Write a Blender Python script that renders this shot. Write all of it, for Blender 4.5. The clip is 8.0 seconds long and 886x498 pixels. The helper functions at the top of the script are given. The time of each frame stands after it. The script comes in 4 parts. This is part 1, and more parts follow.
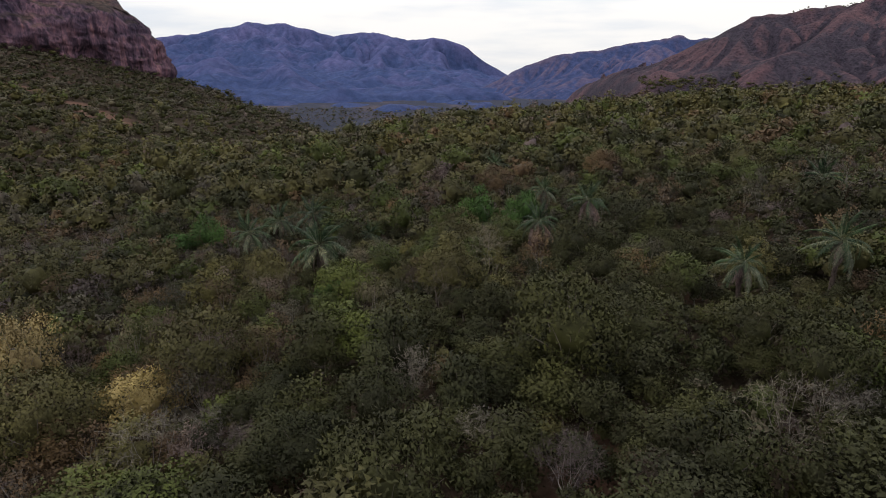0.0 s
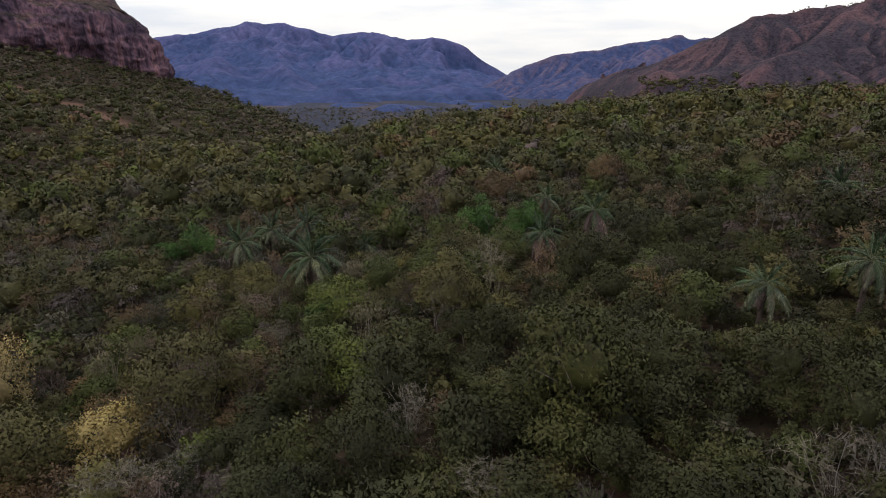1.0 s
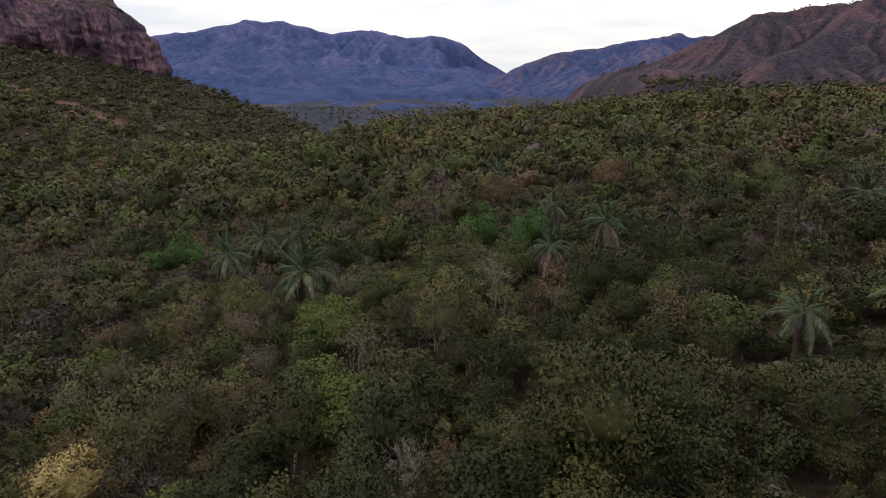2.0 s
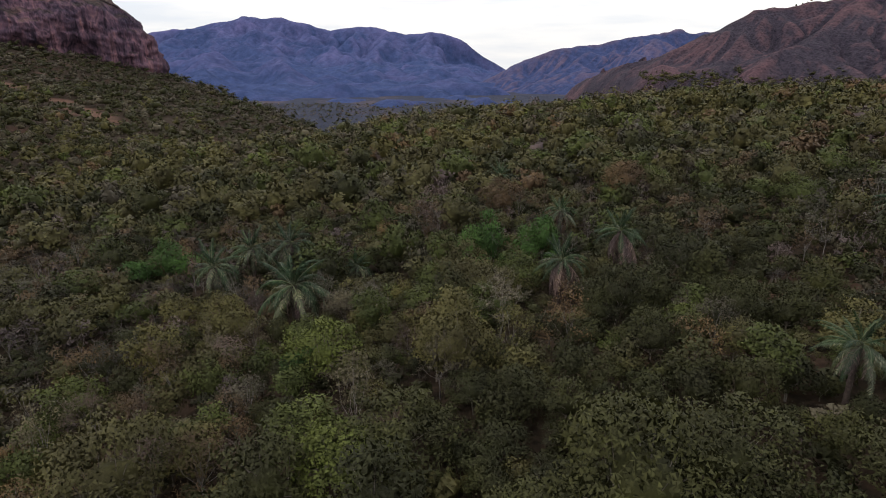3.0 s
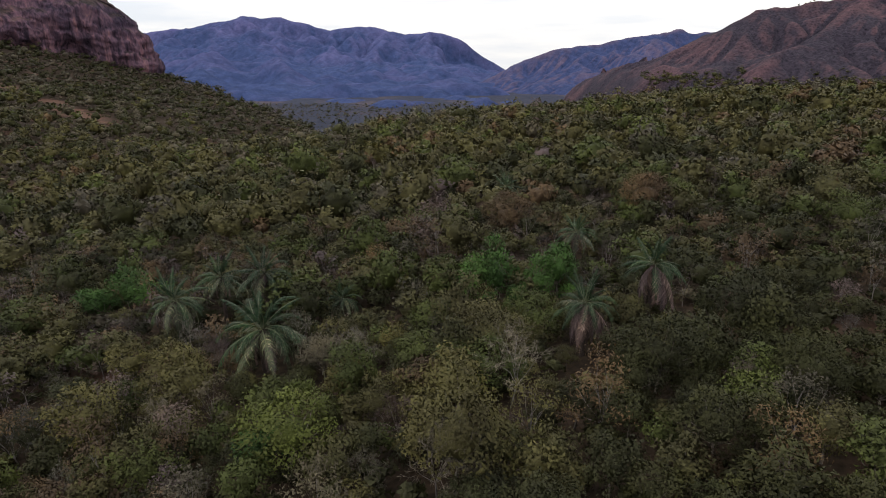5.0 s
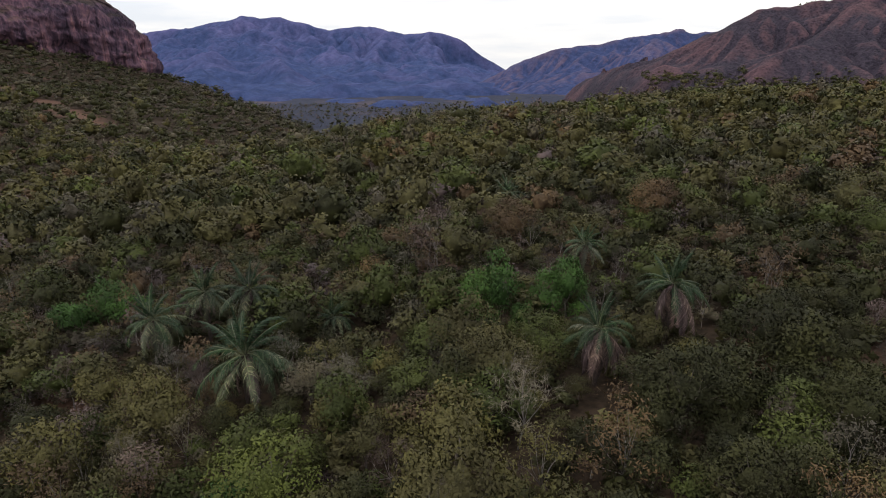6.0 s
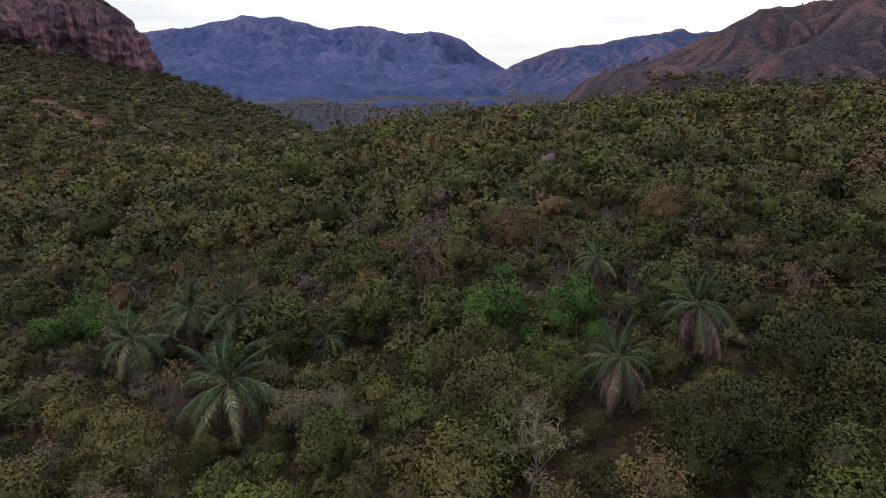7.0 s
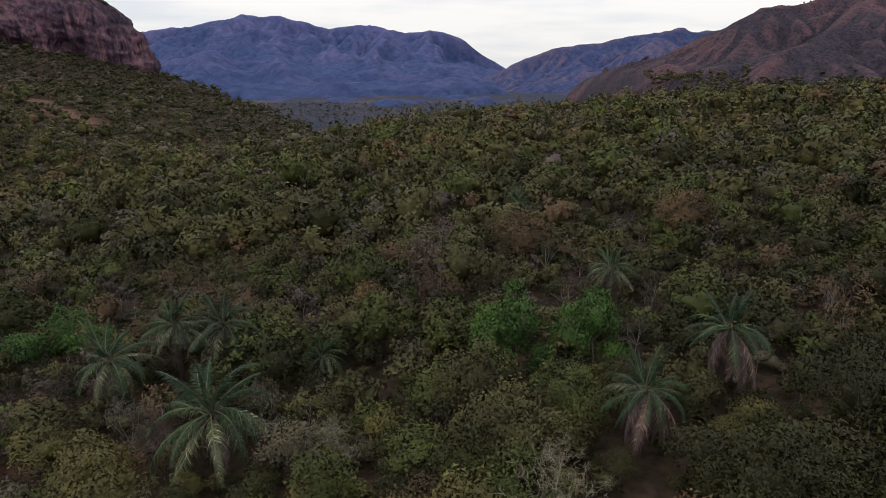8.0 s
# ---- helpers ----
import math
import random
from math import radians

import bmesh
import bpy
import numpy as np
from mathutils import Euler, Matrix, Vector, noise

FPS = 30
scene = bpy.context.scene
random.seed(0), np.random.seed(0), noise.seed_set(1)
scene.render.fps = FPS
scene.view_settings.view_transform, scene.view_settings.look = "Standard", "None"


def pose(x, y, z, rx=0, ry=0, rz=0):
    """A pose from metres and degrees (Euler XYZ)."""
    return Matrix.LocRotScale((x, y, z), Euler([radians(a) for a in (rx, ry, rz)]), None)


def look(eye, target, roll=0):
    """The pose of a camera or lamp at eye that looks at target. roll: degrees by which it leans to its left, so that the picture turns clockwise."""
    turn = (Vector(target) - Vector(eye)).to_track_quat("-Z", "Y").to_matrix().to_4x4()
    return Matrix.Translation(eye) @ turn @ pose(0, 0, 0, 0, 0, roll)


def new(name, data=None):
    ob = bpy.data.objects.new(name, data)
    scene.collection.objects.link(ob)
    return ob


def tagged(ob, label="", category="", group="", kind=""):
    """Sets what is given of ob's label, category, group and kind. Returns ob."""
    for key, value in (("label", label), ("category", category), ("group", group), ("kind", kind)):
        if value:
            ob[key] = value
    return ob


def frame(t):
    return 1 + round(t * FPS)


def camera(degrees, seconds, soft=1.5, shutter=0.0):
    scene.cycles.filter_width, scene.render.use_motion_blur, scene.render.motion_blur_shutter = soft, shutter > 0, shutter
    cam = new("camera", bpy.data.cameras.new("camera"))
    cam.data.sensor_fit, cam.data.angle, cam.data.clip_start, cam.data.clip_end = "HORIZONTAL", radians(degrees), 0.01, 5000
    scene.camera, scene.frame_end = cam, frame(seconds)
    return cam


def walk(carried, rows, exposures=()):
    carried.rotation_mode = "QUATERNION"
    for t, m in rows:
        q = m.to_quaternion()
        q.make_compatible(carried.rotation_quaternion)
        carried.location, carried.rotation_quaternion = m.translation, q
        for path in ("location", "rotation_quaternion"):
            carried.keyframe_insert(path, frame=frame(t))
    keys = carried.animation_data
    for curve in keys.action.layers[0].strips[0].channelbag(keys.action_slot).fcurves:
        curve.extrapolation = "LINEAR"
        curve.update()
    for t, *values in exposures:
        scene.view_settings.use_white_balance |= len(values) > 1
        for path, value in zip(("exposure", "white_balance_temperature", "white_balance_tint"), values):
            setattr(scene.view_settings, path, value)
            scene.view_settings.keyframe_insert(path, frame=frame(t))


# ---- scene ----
cam = camera(76.1, 8.0, 0.95)
METRES, EYE, TILT, LEAN, TURN = 30.0, 24.0, -18.0, 0.0, 0.0
ROWS = [
    (0.0, 0.0, 0.0, 0.0, 0.0, 0.0, 0.0),
    (0.5, 0.0004, 0.0418, 0.02, -0.04, -0.01, -0.01),
    (1.0, 0.0011, 0.0916, 0.0424, -0.07, -0.03, 0.01),
    (1.5, 0.0001, 0.148, 0.0651, -0.11, -0.05, 0.02),
    (3.0, -0.0082, 0.3469, 0.1329, -0.19, -0.51, 0.13),
    (3.5, -0.009, 0.4166, 0.1562, -0.23, -0.52, 0.15),
    (4.0, -0.0087, 0.4861, 0.1784, -0.25, -0.51, 0.1),
    (4.5, -0.0069, 0.5521, 0.198, -0.25, -0.51, 0.1),
    (6.0, -0.0023, 0.7293, 0.2557, -0.26, -0.52, 0.13),
    (6.5, -0.0026, 0.7842, 0.2738, -0.25, -0.54, 0.09),
    (7.0, -0.0051, 0.8377, 0.2914, -0.24, -0.56, 0.08),
    (7.5, -0.0097, 0.8909, 0.3069, -0.24, -0.59, 0.1),
    (8.0, -0.0152, 0.945, 0.3218, -0.25, -0.63, 0.11),
]
EXPOSURES = [(0.0, -0.06), (2.0, 0.0), (7.5, 0.04), (8.0, -0.12)]
walk(cam, [(t, pose(0, 0, EYE, TILT, LEAN, TURN) @ pose(METRES * x, METRES * y, METRES * z, 90 + pitch, roll, yaw)) for t, x, y, z, yaw, pitch, roll in ROWS], EXPOSURES)

# ---- light ----
SUN_EL, SUN_AZ = 36.0, -105.0
world = bpy.data.worlds.new("world")
scene.world = world
world.use_nodes = True
nt = world.node_tree
nt.nodes.clear()
w_out = nt.nodes.new("ShaderNodeOutputWorld")
w_mix = nt.nodes.new("ShaderNodeMixShader")
w_sky = nt.nodes.new("ShaderNodeTexSky")
w_sky.sky_type, w_sky.sun_disc = "NISHITA", False
w_sky.sun_elevation, w_sky.sun_rotation = radians(SUN_EL), radians(SUN_AZ)
w_bg = nt.nodes.new("ShaderNodeBackground")
w_bg.inputs[1].default_value = 0.1
w_cloud = nt.nodes.new("ShaderNodeBackground")
w_cloud.inputs[1].default_value = 1.0
w_co = nt.nodes.new("ShaderNodeTexCoord")
w_map = nt.nodes.new("ShaderNodeMapping")
w_map.inputs["Scale"].default_value = (1.6, 1.6, 11.0)
w_sep = nt.nodes.new("ShaderNodeSeparateXYZ")
w_up = nt.nodes.new("ShaderNodeMapRange")
w_up.inputs["To Min"].default_value, w_up.inputs["To Max"].default_value = 0.95, 2.0
w_noise = nt.nodes.new("ShaderNodeTexNoise")
w_noise.inputs["Scale"].default_value, w_noise.inputs["Detail"].default_value = 2.2, 5.0
w_ramp = nt.nodes.new("ShaderNodeValToRGB")
w_ramp.color_ramp.elements[0].position, w_ramp.color_ramp.elements[0].color = 0.34, (0.9, 0.9, 0.9, 1)
w_ramp.color_ramp.elements[1].position, w_ramp.color_ramp.elements[1].color = 0.56, (1, 1, 1, 1)
w_tone = nt.nodes.new("ShaderNodeValToRGB")
w_tone.color_ramp.elements[0].position, w_tone.color_ramp.elements[0].color = 0.36, (0.87, 0.90, 0.96, 1)
w_tone.color_ramp.elements[1].position, w_tone.color_ramp.elements[1].color = 0.54, (1.04, 1.02, 1.0, 1)
for a, b in ((w_co.outputs["Generated"], w_map.inputs["Vector"]), (w_co.outputs["Generated"], w_sep.inputs[0]), (w_sep.outputs[2], w_up.inputs["Value"]), (w_up.outputs[0], w_cloud.inputs[1]), (w_map.outputs[0], w_noise.inputs["Vector"]),
             (w_noise.outputs["Fac"], w_ramp.inputs[0]), (w_noise.outputs["Fac"], w_tone.inputs[0]),
             (w_tone.outputs[0], w_cloud.inputs[0]), (w_sky.outputs[0], w_bg.inputs[0]), (w_ramp.outputs[0], w_mix.inputs[0]),
             (w_bg.outputs[0], w_mix.inputs[1]), (w_cloud.outputs[0], w_mix.inputs[2]), (w_mix.outputs[0], w_out.inputs[0])):
    nt.links.new(a, b)

sun = new("sun", bpy.data.lights.new("sun", "SUN"))
sun.data.energy, sun.data.angle, sun.data.color = 1.0, radians(12), (1.0, 0.92, 0.84)
sun_az, sun_el = radians(SUN_AZ), radians(SUN_EL)
SUN_DIR = Vector((math.sin(sun_az) * math.cos(sun_el), math.cos(sun_az) * math.cos(sun_el), math.sin(sun_el)))
sun.matrix_world = look(SUN_DIR * 500, (0, 0, 0))


# ---- materials ----
def material(name, build, rough=0.7, spec=0.3):
    """A node material: build(nodes, links) returns the colour socket and, if it has one, the bump's height socket with its strength and depth."""
    m = bpy.data.materials.new(name)
    m.use_nodes = True
    nodes, links = m.node_tree.nodes, m.node_tree.links
    p = nodes["Principled BSDF"]
    p.inputs["Roughness"].default_value = rough
    p.inputs["Specular IOR Level"].default_value = spec
    colour, height, strength, depth = build(nodes, links)
    links.new(colour, p.inputs["Base Color"])
    if height is not None:
        b = nodes.new("ShaderNodeBump")
        b.inputs["Strength"].default_value, b.inputs["Distance"].default_value = strength, depth
        links.new(height, b.inputs["Height"])
        links.new(b.outputs[0], p.inputs["Normal"])
    return m


def noise_of(nodes, links, scale, detail=4.0, stretch=None, rough=0.55):
    geo = nodes.new("ShaderNodeNewGeometry")
    n = nodes.new("ShaderNodeTexNoise")
    n.inputs["Scale"].default_value, n.inputs["Detail"].default_value, n.inputs["Roughness"].default_value = scale, detail, rough
    source = geo.outputs["Position"]
    if stretch:
        mp = nodes.new("ShaderNodeMapping")
        mp.inputs["Scale"].default_value = stretch
        links.new(source, mp.inputs["Vector"])
        source = mp.outputs[0]
    links.new(source, n.inputs["Vector"])
    return n.outputs["Fac"]


def ramp_of(nodes, links, fac, stops):
    r = nodes.new("ShaderNodeValToRGB")
    els = r.color_ramp.elements
    while len(els) < len(stops):
        els.new(0.5)
    for e, (pos, c) in zip(els, stops):
        e.position, e.color = pos, (*c, 1)
    links.new(fac, r.inputs[0])
    return r.outputs[0]


def mix_of(nodes, links, fac, a, b, blend="MIX"):
    m = nodes.new("ShaderNodeMix")
    m.data_type, m.blend_type = "RGBA", blend
    if isinstance(fac, float):
        m.inputs[0].default_value = fac
    else:
        links.new(fac, m.inputs[0])
    for k, v in ((6, a), (7, b)):
        if isinstance(v, tuple):
            m.inputs[k].default_value = (*v, 1)
        else:
            links.new(v, m.inputs[k])
    return m.outputs[2]


def leaf_material(name, dark, mid, light, rough=0.65, spec=0.15, through_light=0.1, clumped=True):
    """Leaves: tone by leaf, by tree and by patches some metres wide; foliage masses are mottled and bumpy at the size of leaf sprays."""
    if clumped:
        dark, light = (tuple(0.78 * a + 0.22 * b for a, b in zip(mid, c)) for c in (dark, light))
    def build(nodes, links):
        geo = nodes.new("ShaderNodeNewGeometry")
        by_leaf = ramp_of(nodes, links, geo.outputs["Random Per Island"], ((0.0, dark), (0.55, mid), (1.0, light)))
        patch = ramp_of(nodes, links, noise_of(nodes, links, 0.30, 3.0), ((0.34, (0.66, 0.64, 0.66)), (0.5, (1.04, 1.04, 1.04)), (0.66, (1.44, 1.44, 1.30))))
        c = mix_of(nodes, links, 1.0, by_leaf, patch, "MULTIPLY")
        info = nodes.new("ShaderNodeObjectInfo")
        tree = ramp_of(nodes, links, info.outputs["Random"], ((0.0, (0.72, 0.76, 0.78)), (0.5, (1.0, 1.0, 1.0)), (1.0, (1.25, 1.24, 1.05))))
        c = mix_of(nodes, links, 1.0, c, tree, "MULTIPLY")
        if not clumped:
            return c, None, 0, 0
        lump = noise_of(nodes, links, 1.7, 3.0, None, 0.6)
        lumps = ramp_of(nodes, links, lump, ((0.36, (0.84, 0.82, 0.83)), (0.5, (1.0, 1.0, 1.0)), (0.64, (1.16, 1.17, 1.12))))
        return mix_of(nodes, links, 1.0, c, lumps, "MULTIPLY"), lump, 0.3, 0.2
    m = material(name, build, rough, spec)
    nodes, links = m.node_tree.nodes, m.node_tree.links
    p = nodes["Principled BSDF"]
    t = nodes.new("ShaderNodeBsdfTranslucent")
    mx = nodes.new("ShaderNodeMixShader")
    mx.inputs[0].default_value = through_light
    links.new(p.inputs["Base Color"].links[0].from_socket, t.inputs[0])
    links.new(p.outputs[0], mx.inputs[1])
    links.new(t.outputs[0], mx.inputs[2])
    links.new(mx.outputs[0], nodes["Material Output"].inputs[0])
    return m


LEAF = {
    "olive": leaf_material("olive_leaf", (0.0355, 0.0320, 0.0125), (0.0560, 0.0505, 0.0200), (0.0910, 0.0815, 0.0325)),
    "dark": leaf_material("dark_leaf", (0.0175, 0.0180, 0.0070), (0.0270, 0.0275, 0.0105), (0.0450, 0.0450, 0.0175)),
    "lime": leaf_material("lime_leaf", (0.0290, 0.0345, 0.0095), (0.0455, 0.0540, 0.0145), (0.0760, 0.0870, 0.0235)),
    "green": leaf_material("fresh_leaf", (0.0263, 0.0554, 0.0126), (0.0399, 0.0802, 0.0189), (0.0609, 0.1178, 0.0279)),
    "tan": leaf_material("dry_leaf", (0.0473, 0.0287, 0.0162), (0.0725, 0.0465, 0.0261), (0.1134, 0.0762, 0.0441)),
    "yellow": leaf_material("yellow_leaf", (0.1134, 0.0871, 0.0405), (0.1712, 0.1317, 0.0639), (0.2510, 0.1970, 0.1008)),
    "mauve": leaf_material("mauve_twig", (0.0504, 0.0356, 0.0360), (0.0735, 0.0535, 0.0540), (0.1134, 0.0842, 0.0846)),
    "ash": leaf_material("ashen_leaf", (0.0357, 0.0317, 0.0216), (0.0567, 0.0485, 0.0351), (0.0893, 0.0752, 0.0558)),
    "palm": leaf_material("palm_leaf", (0.009, 0.020, 0.010), (0.016, 0.033, 0.016), (0.036, 0.056, 0.030), 0.6, 0.12, 0.10, False),
    "thatch": leaf_material("dead_palm_leaf", (0.055, 0.038, 0.040), (0.104, 0.072, 0.075), (0.200, 0.146, 0.144), 0.7, 0.15, 0.15, False),
    "old": leaf_material("ageing_palm_leaf", (0.030, 0.042, 0.022), (0.058, 0.068, 0.038), (0.190, 0.180, 0.120), 0.5, 0.25, 0.12, False),
    "stalk": leaf_material("palm_stalk", (0.035, 0.046, 0.024), (0.055, 0.062, 0.034), (0.10, 0.10, 0.06), 0.5, 0.3, 0.05, False),
}


def bark_build(nodes, links):
    n = noise_of(nodes, links, 6.0, 5.0, (1, 1, 0.3))
    return ramp_of(nodes, links, n, ((0.3, (0.07, 0.058, 0.05)), (0.7, (0.22, 0.19, 0.17)))), n, 0.6, 0.03


def pale_bark_build(nodes, links):
    n = noise_of(nodes, links, 5.0, 5.0, (1, 1, 0.4))
    return ramp_of(nodes, links, n, ((0.3, (0.085, 0.074, 0.072)), (0.7, (0.21, 0.188, 0.18)))), n, 0.5, 0.02


def palm_bark_build(nodes, links):
    n = noise_of(nodes, links, 7.0, 4.0, (1, 1, 2.0))
    return ramp_of(nodes, links, n, ((0.3, (0.025, 0.019, 0.017)), (0.7, (0.075, 0.056, 0.050)))), n, 0.8, 0.05


BARE_EARTH = [(-205, 352, -3, 15), (-218, 362, 0, 13), (-190, 346, -5, 10), (-240, 380, 5, 12), (-45, 54, -0.6, 3.2), (-20, 33.6, 2.0, 2.0), (-285, 400, 14, 16), (60, 240, 4, 8)]


def soil_build(nodes, links):
    big = noise_of(nodes, links, 0.06, 4.0)
    fine = noise_of(nodes, links, 1.7, 6.0)
    soil = ramp_of(nodes, links, fine, ((0.3, (0.052, 0.028, 0.020)), (0.7, (0.110, 0.060, 0.043))))
    litter = ramp_of(nodes, links, fine, ((0.3, (0.014, 0.010, 0.007)), (0.7, (0.044, 0.030, 0.020))))
    cover = ramp_of(nodes, links, big, ((0.56, (1.0, 1.0, 1.0)), (0.74, (0.0, 0.0, 0.0))))
    c = mix_of(nodes, links, cover, soil, litter)
    geo = nodes.new("ShaderNodeNewGeometry")
    rough = noise_of(nodes, links, 0.12, 5.0)
    for px, py, pz, r in BARE_EARTH:
        far = nodes.new("ShaderNodeVectorMath")
        far.operation = "DISTANCE"
        far.inputs[1].default_value = (px, py, pz)
        links.new(geo.outputs["Position"], far.inputs[0])
        near = nodes.new("ShaderNodeMapRange")
        near.inputs["From Min"].default_value, near.inputs["From Max"].default_value = r * 1.8, r * 2.4
        near.inputs["To Min"].default_value, near.inputs["To Max"].default_value = 1.0, 0.0
        ragged = nodes.new("ShaderNodeMath")
        ragged.operation = "MULTIPLY_ADD"
        ragged.inputs[1].default_value = 2.4 * r
        links.new(rough, ragged.inputs[0])
        links.new(far.outputs["Value"], ragged.inputs[2])
        links.new(ragged.outputs[0], near.inputs["Value"])
        c = mix_of(nodes, links, near.outputs[0], c, soil)
    return c, fine, 0.7, 0.12


def rock_build(nodes, links):
    streak = noise_of(nodes, links, 0.16, 9.0, (1, 1, 0.22), 0.72)
    big = noise_of(nodes, links, 0.018, 5.0)
    stone = ramp_of(nodes, links, streak, ((0.36, (0.032, 0.026, 0.043)), (0.48, (0.084, 0.059, 0.090)), (0.60, (0.155, 0.100, 0.130)), (0.72, (0.27, 0.165, 0.16))))
    scrub = ramp_of(nodes, links, noise_of(nodes, links, 0.3, 6.0, None, 0.7), ((0.36, (0.018, 0.016, 0.015)), (0.64, (0.070, 0.056, 0.045))))
    geo = nodes.new("ShaderNodeNewGeometry")
    sep = nodes.new("ShaderNodeSeparateXYZ")
    links.new(geo.outputs["Normal"], sep.inputs[0])
    flat = ramp_of(nodes, links, sep.outputs["Z"], ((0.66, (0.0, 0.0, 0.0)), (0.86, (0.9, 0.9, 0.9))))
    c = mix_of(nodes, links, flat, stone, scrub)
    crack = ramp_of(nodes, links, noise_of(nodes, links, 0.22, 6.0, (1, 1, 0.12), 0.65), ((0.40, (0.40, 0.38, 0.42)), (0.50, (1.0, 1.0, 1.0)), (0.62, (1.25, 1.15, 1.1))))
    c = mix_of(nodes, links, 1.0, c, crack, "MULTIPLY")
    tint = ramp_of(nodes, links, big, ((0.38, (0.62, 0.62, 0.70)), (0.62, (1.5, 1.25, 1.15))))
    return mix_of(nodes, links, 1.0, c, tint, "MULTIPLY"), streak, 1.0, 6.0


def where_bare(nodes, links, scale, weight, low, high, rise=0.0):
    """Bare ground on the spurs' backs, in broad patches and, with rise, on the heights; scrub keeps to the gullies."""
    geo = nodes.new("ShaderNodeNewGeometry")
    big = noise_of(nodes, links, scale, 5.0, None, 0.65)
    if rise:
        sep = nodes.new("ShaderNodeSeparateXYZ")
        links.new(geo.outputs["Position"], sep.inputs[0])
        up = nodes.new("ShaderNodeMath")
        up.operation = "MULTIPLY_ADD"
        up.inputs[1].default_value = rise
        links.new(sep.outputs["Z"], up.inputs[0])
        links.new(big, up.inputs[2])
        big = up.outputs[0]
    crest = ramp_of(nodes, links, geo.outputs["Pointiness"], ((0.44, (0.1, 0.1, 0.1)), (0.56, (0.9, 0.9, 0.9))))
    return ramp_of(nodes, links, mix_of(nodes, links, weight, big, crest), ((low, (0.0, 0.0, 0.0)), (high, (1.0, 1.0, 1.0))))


def hill_build(nodes, links):
    fine = noise_of(nodes, links, 0.16, 7.0, None, 0.75)
    bush = nodes.new("ShaderNodeTexVoronoi")
    bush.inputs["Scale"].default_value = 0.26
    links.new(nodes.new("ShaderNodeNewGeometry").outputs["Position"], bush.inputs["Vector"])
    earth = ramp_of(nodes, links, fine, ((0.3, (0.050, 0.029, 0.038)), (0.7, (0.122, 0.070, 0.081))))
    scrub = ramp_of(nodes, links, fine, ((0.35, (0.018, 0.016, 0.026)), (0.65, (0.052, 0.041, 0.057))))
    spots = ramp_of(nodes, links, bush.outputs["Distance"], ((0.25, (0.62, 0.64, 0.66)), (0.5, (1.0, 1.0, 1.0))))
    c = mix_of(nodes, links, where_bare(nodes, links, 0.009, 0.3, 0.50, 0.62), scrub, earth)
    return mix_of(nodes, links, 1.0, c, spots, "MULTIPLY"), fine, 1.0, 4.0


# Distance haze is painted in: scrub and bare ground both lean to blue.
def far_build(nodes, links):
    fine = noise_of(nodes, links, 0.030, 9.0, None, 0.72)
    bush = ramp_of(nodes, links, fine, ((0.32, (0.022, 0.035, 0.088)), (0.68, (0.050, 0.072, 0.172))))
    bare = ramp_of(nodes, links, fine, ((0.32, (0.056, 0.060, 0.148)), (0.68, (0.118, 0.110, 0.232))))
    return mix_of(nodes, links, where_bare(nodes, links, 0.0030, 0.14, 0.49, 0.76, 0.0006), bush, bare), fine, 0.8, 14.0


# Haze across the valley is mixed into these colours as blue-violet.
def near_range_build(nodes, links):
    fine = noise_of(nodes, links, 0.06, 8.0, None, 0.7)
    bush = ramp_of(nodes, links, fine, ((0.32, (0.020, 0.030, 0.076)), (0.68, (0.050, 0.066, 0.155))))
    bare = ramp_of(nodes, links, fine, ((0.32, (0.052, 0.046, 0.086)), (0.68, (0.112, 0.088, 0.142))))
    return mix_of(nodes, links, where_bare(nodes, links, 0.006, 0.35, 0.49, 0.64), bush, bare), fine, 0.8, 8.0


# The floor's scrub and soil carry the blue of haze in their base colours.
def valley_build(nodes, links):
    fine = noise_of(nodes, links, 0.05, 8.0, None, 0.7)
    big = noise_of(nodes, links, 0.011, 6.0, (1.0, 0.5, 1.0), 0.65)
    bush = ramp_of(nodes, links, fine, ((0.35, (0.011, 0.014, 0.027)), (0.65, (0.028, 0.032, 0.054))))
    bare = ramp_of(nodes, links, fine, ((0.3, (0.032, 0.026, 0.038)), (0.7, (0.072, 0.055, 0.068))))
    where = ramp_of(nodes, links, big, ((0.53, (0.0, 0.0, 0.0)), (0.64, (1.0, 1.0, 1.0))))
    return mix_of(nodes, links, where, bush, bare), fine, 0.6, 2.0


BARK = material("grey_bark", bark_build, 0.85, 0.2)
PALE_BARK = material("pale_bark", pale_bark_build, 0.8, 0.2)
PALM_BARK = material("palm_bark", palm_bark_build, 0.9, 0.2)
SOIL = material("red_soil_and_litter", soil_build, 0.95, 0.1)
ROCK = material("weathered_cliff_rock", rock_build, 0.9, 0.15)
HILL = material("red_earth_and_scrub", hill_build, 0.95, 0.1)
FAR = material("haze_tinted_slope", far_build, 0.95, 0.05)
NEAR_RANGE = material("haze_tinted_scrub", near_range_build, 0.95, 0.05)
VALLEY = material("haze_tinted_valley", valley_build, 0.95, 0.1)


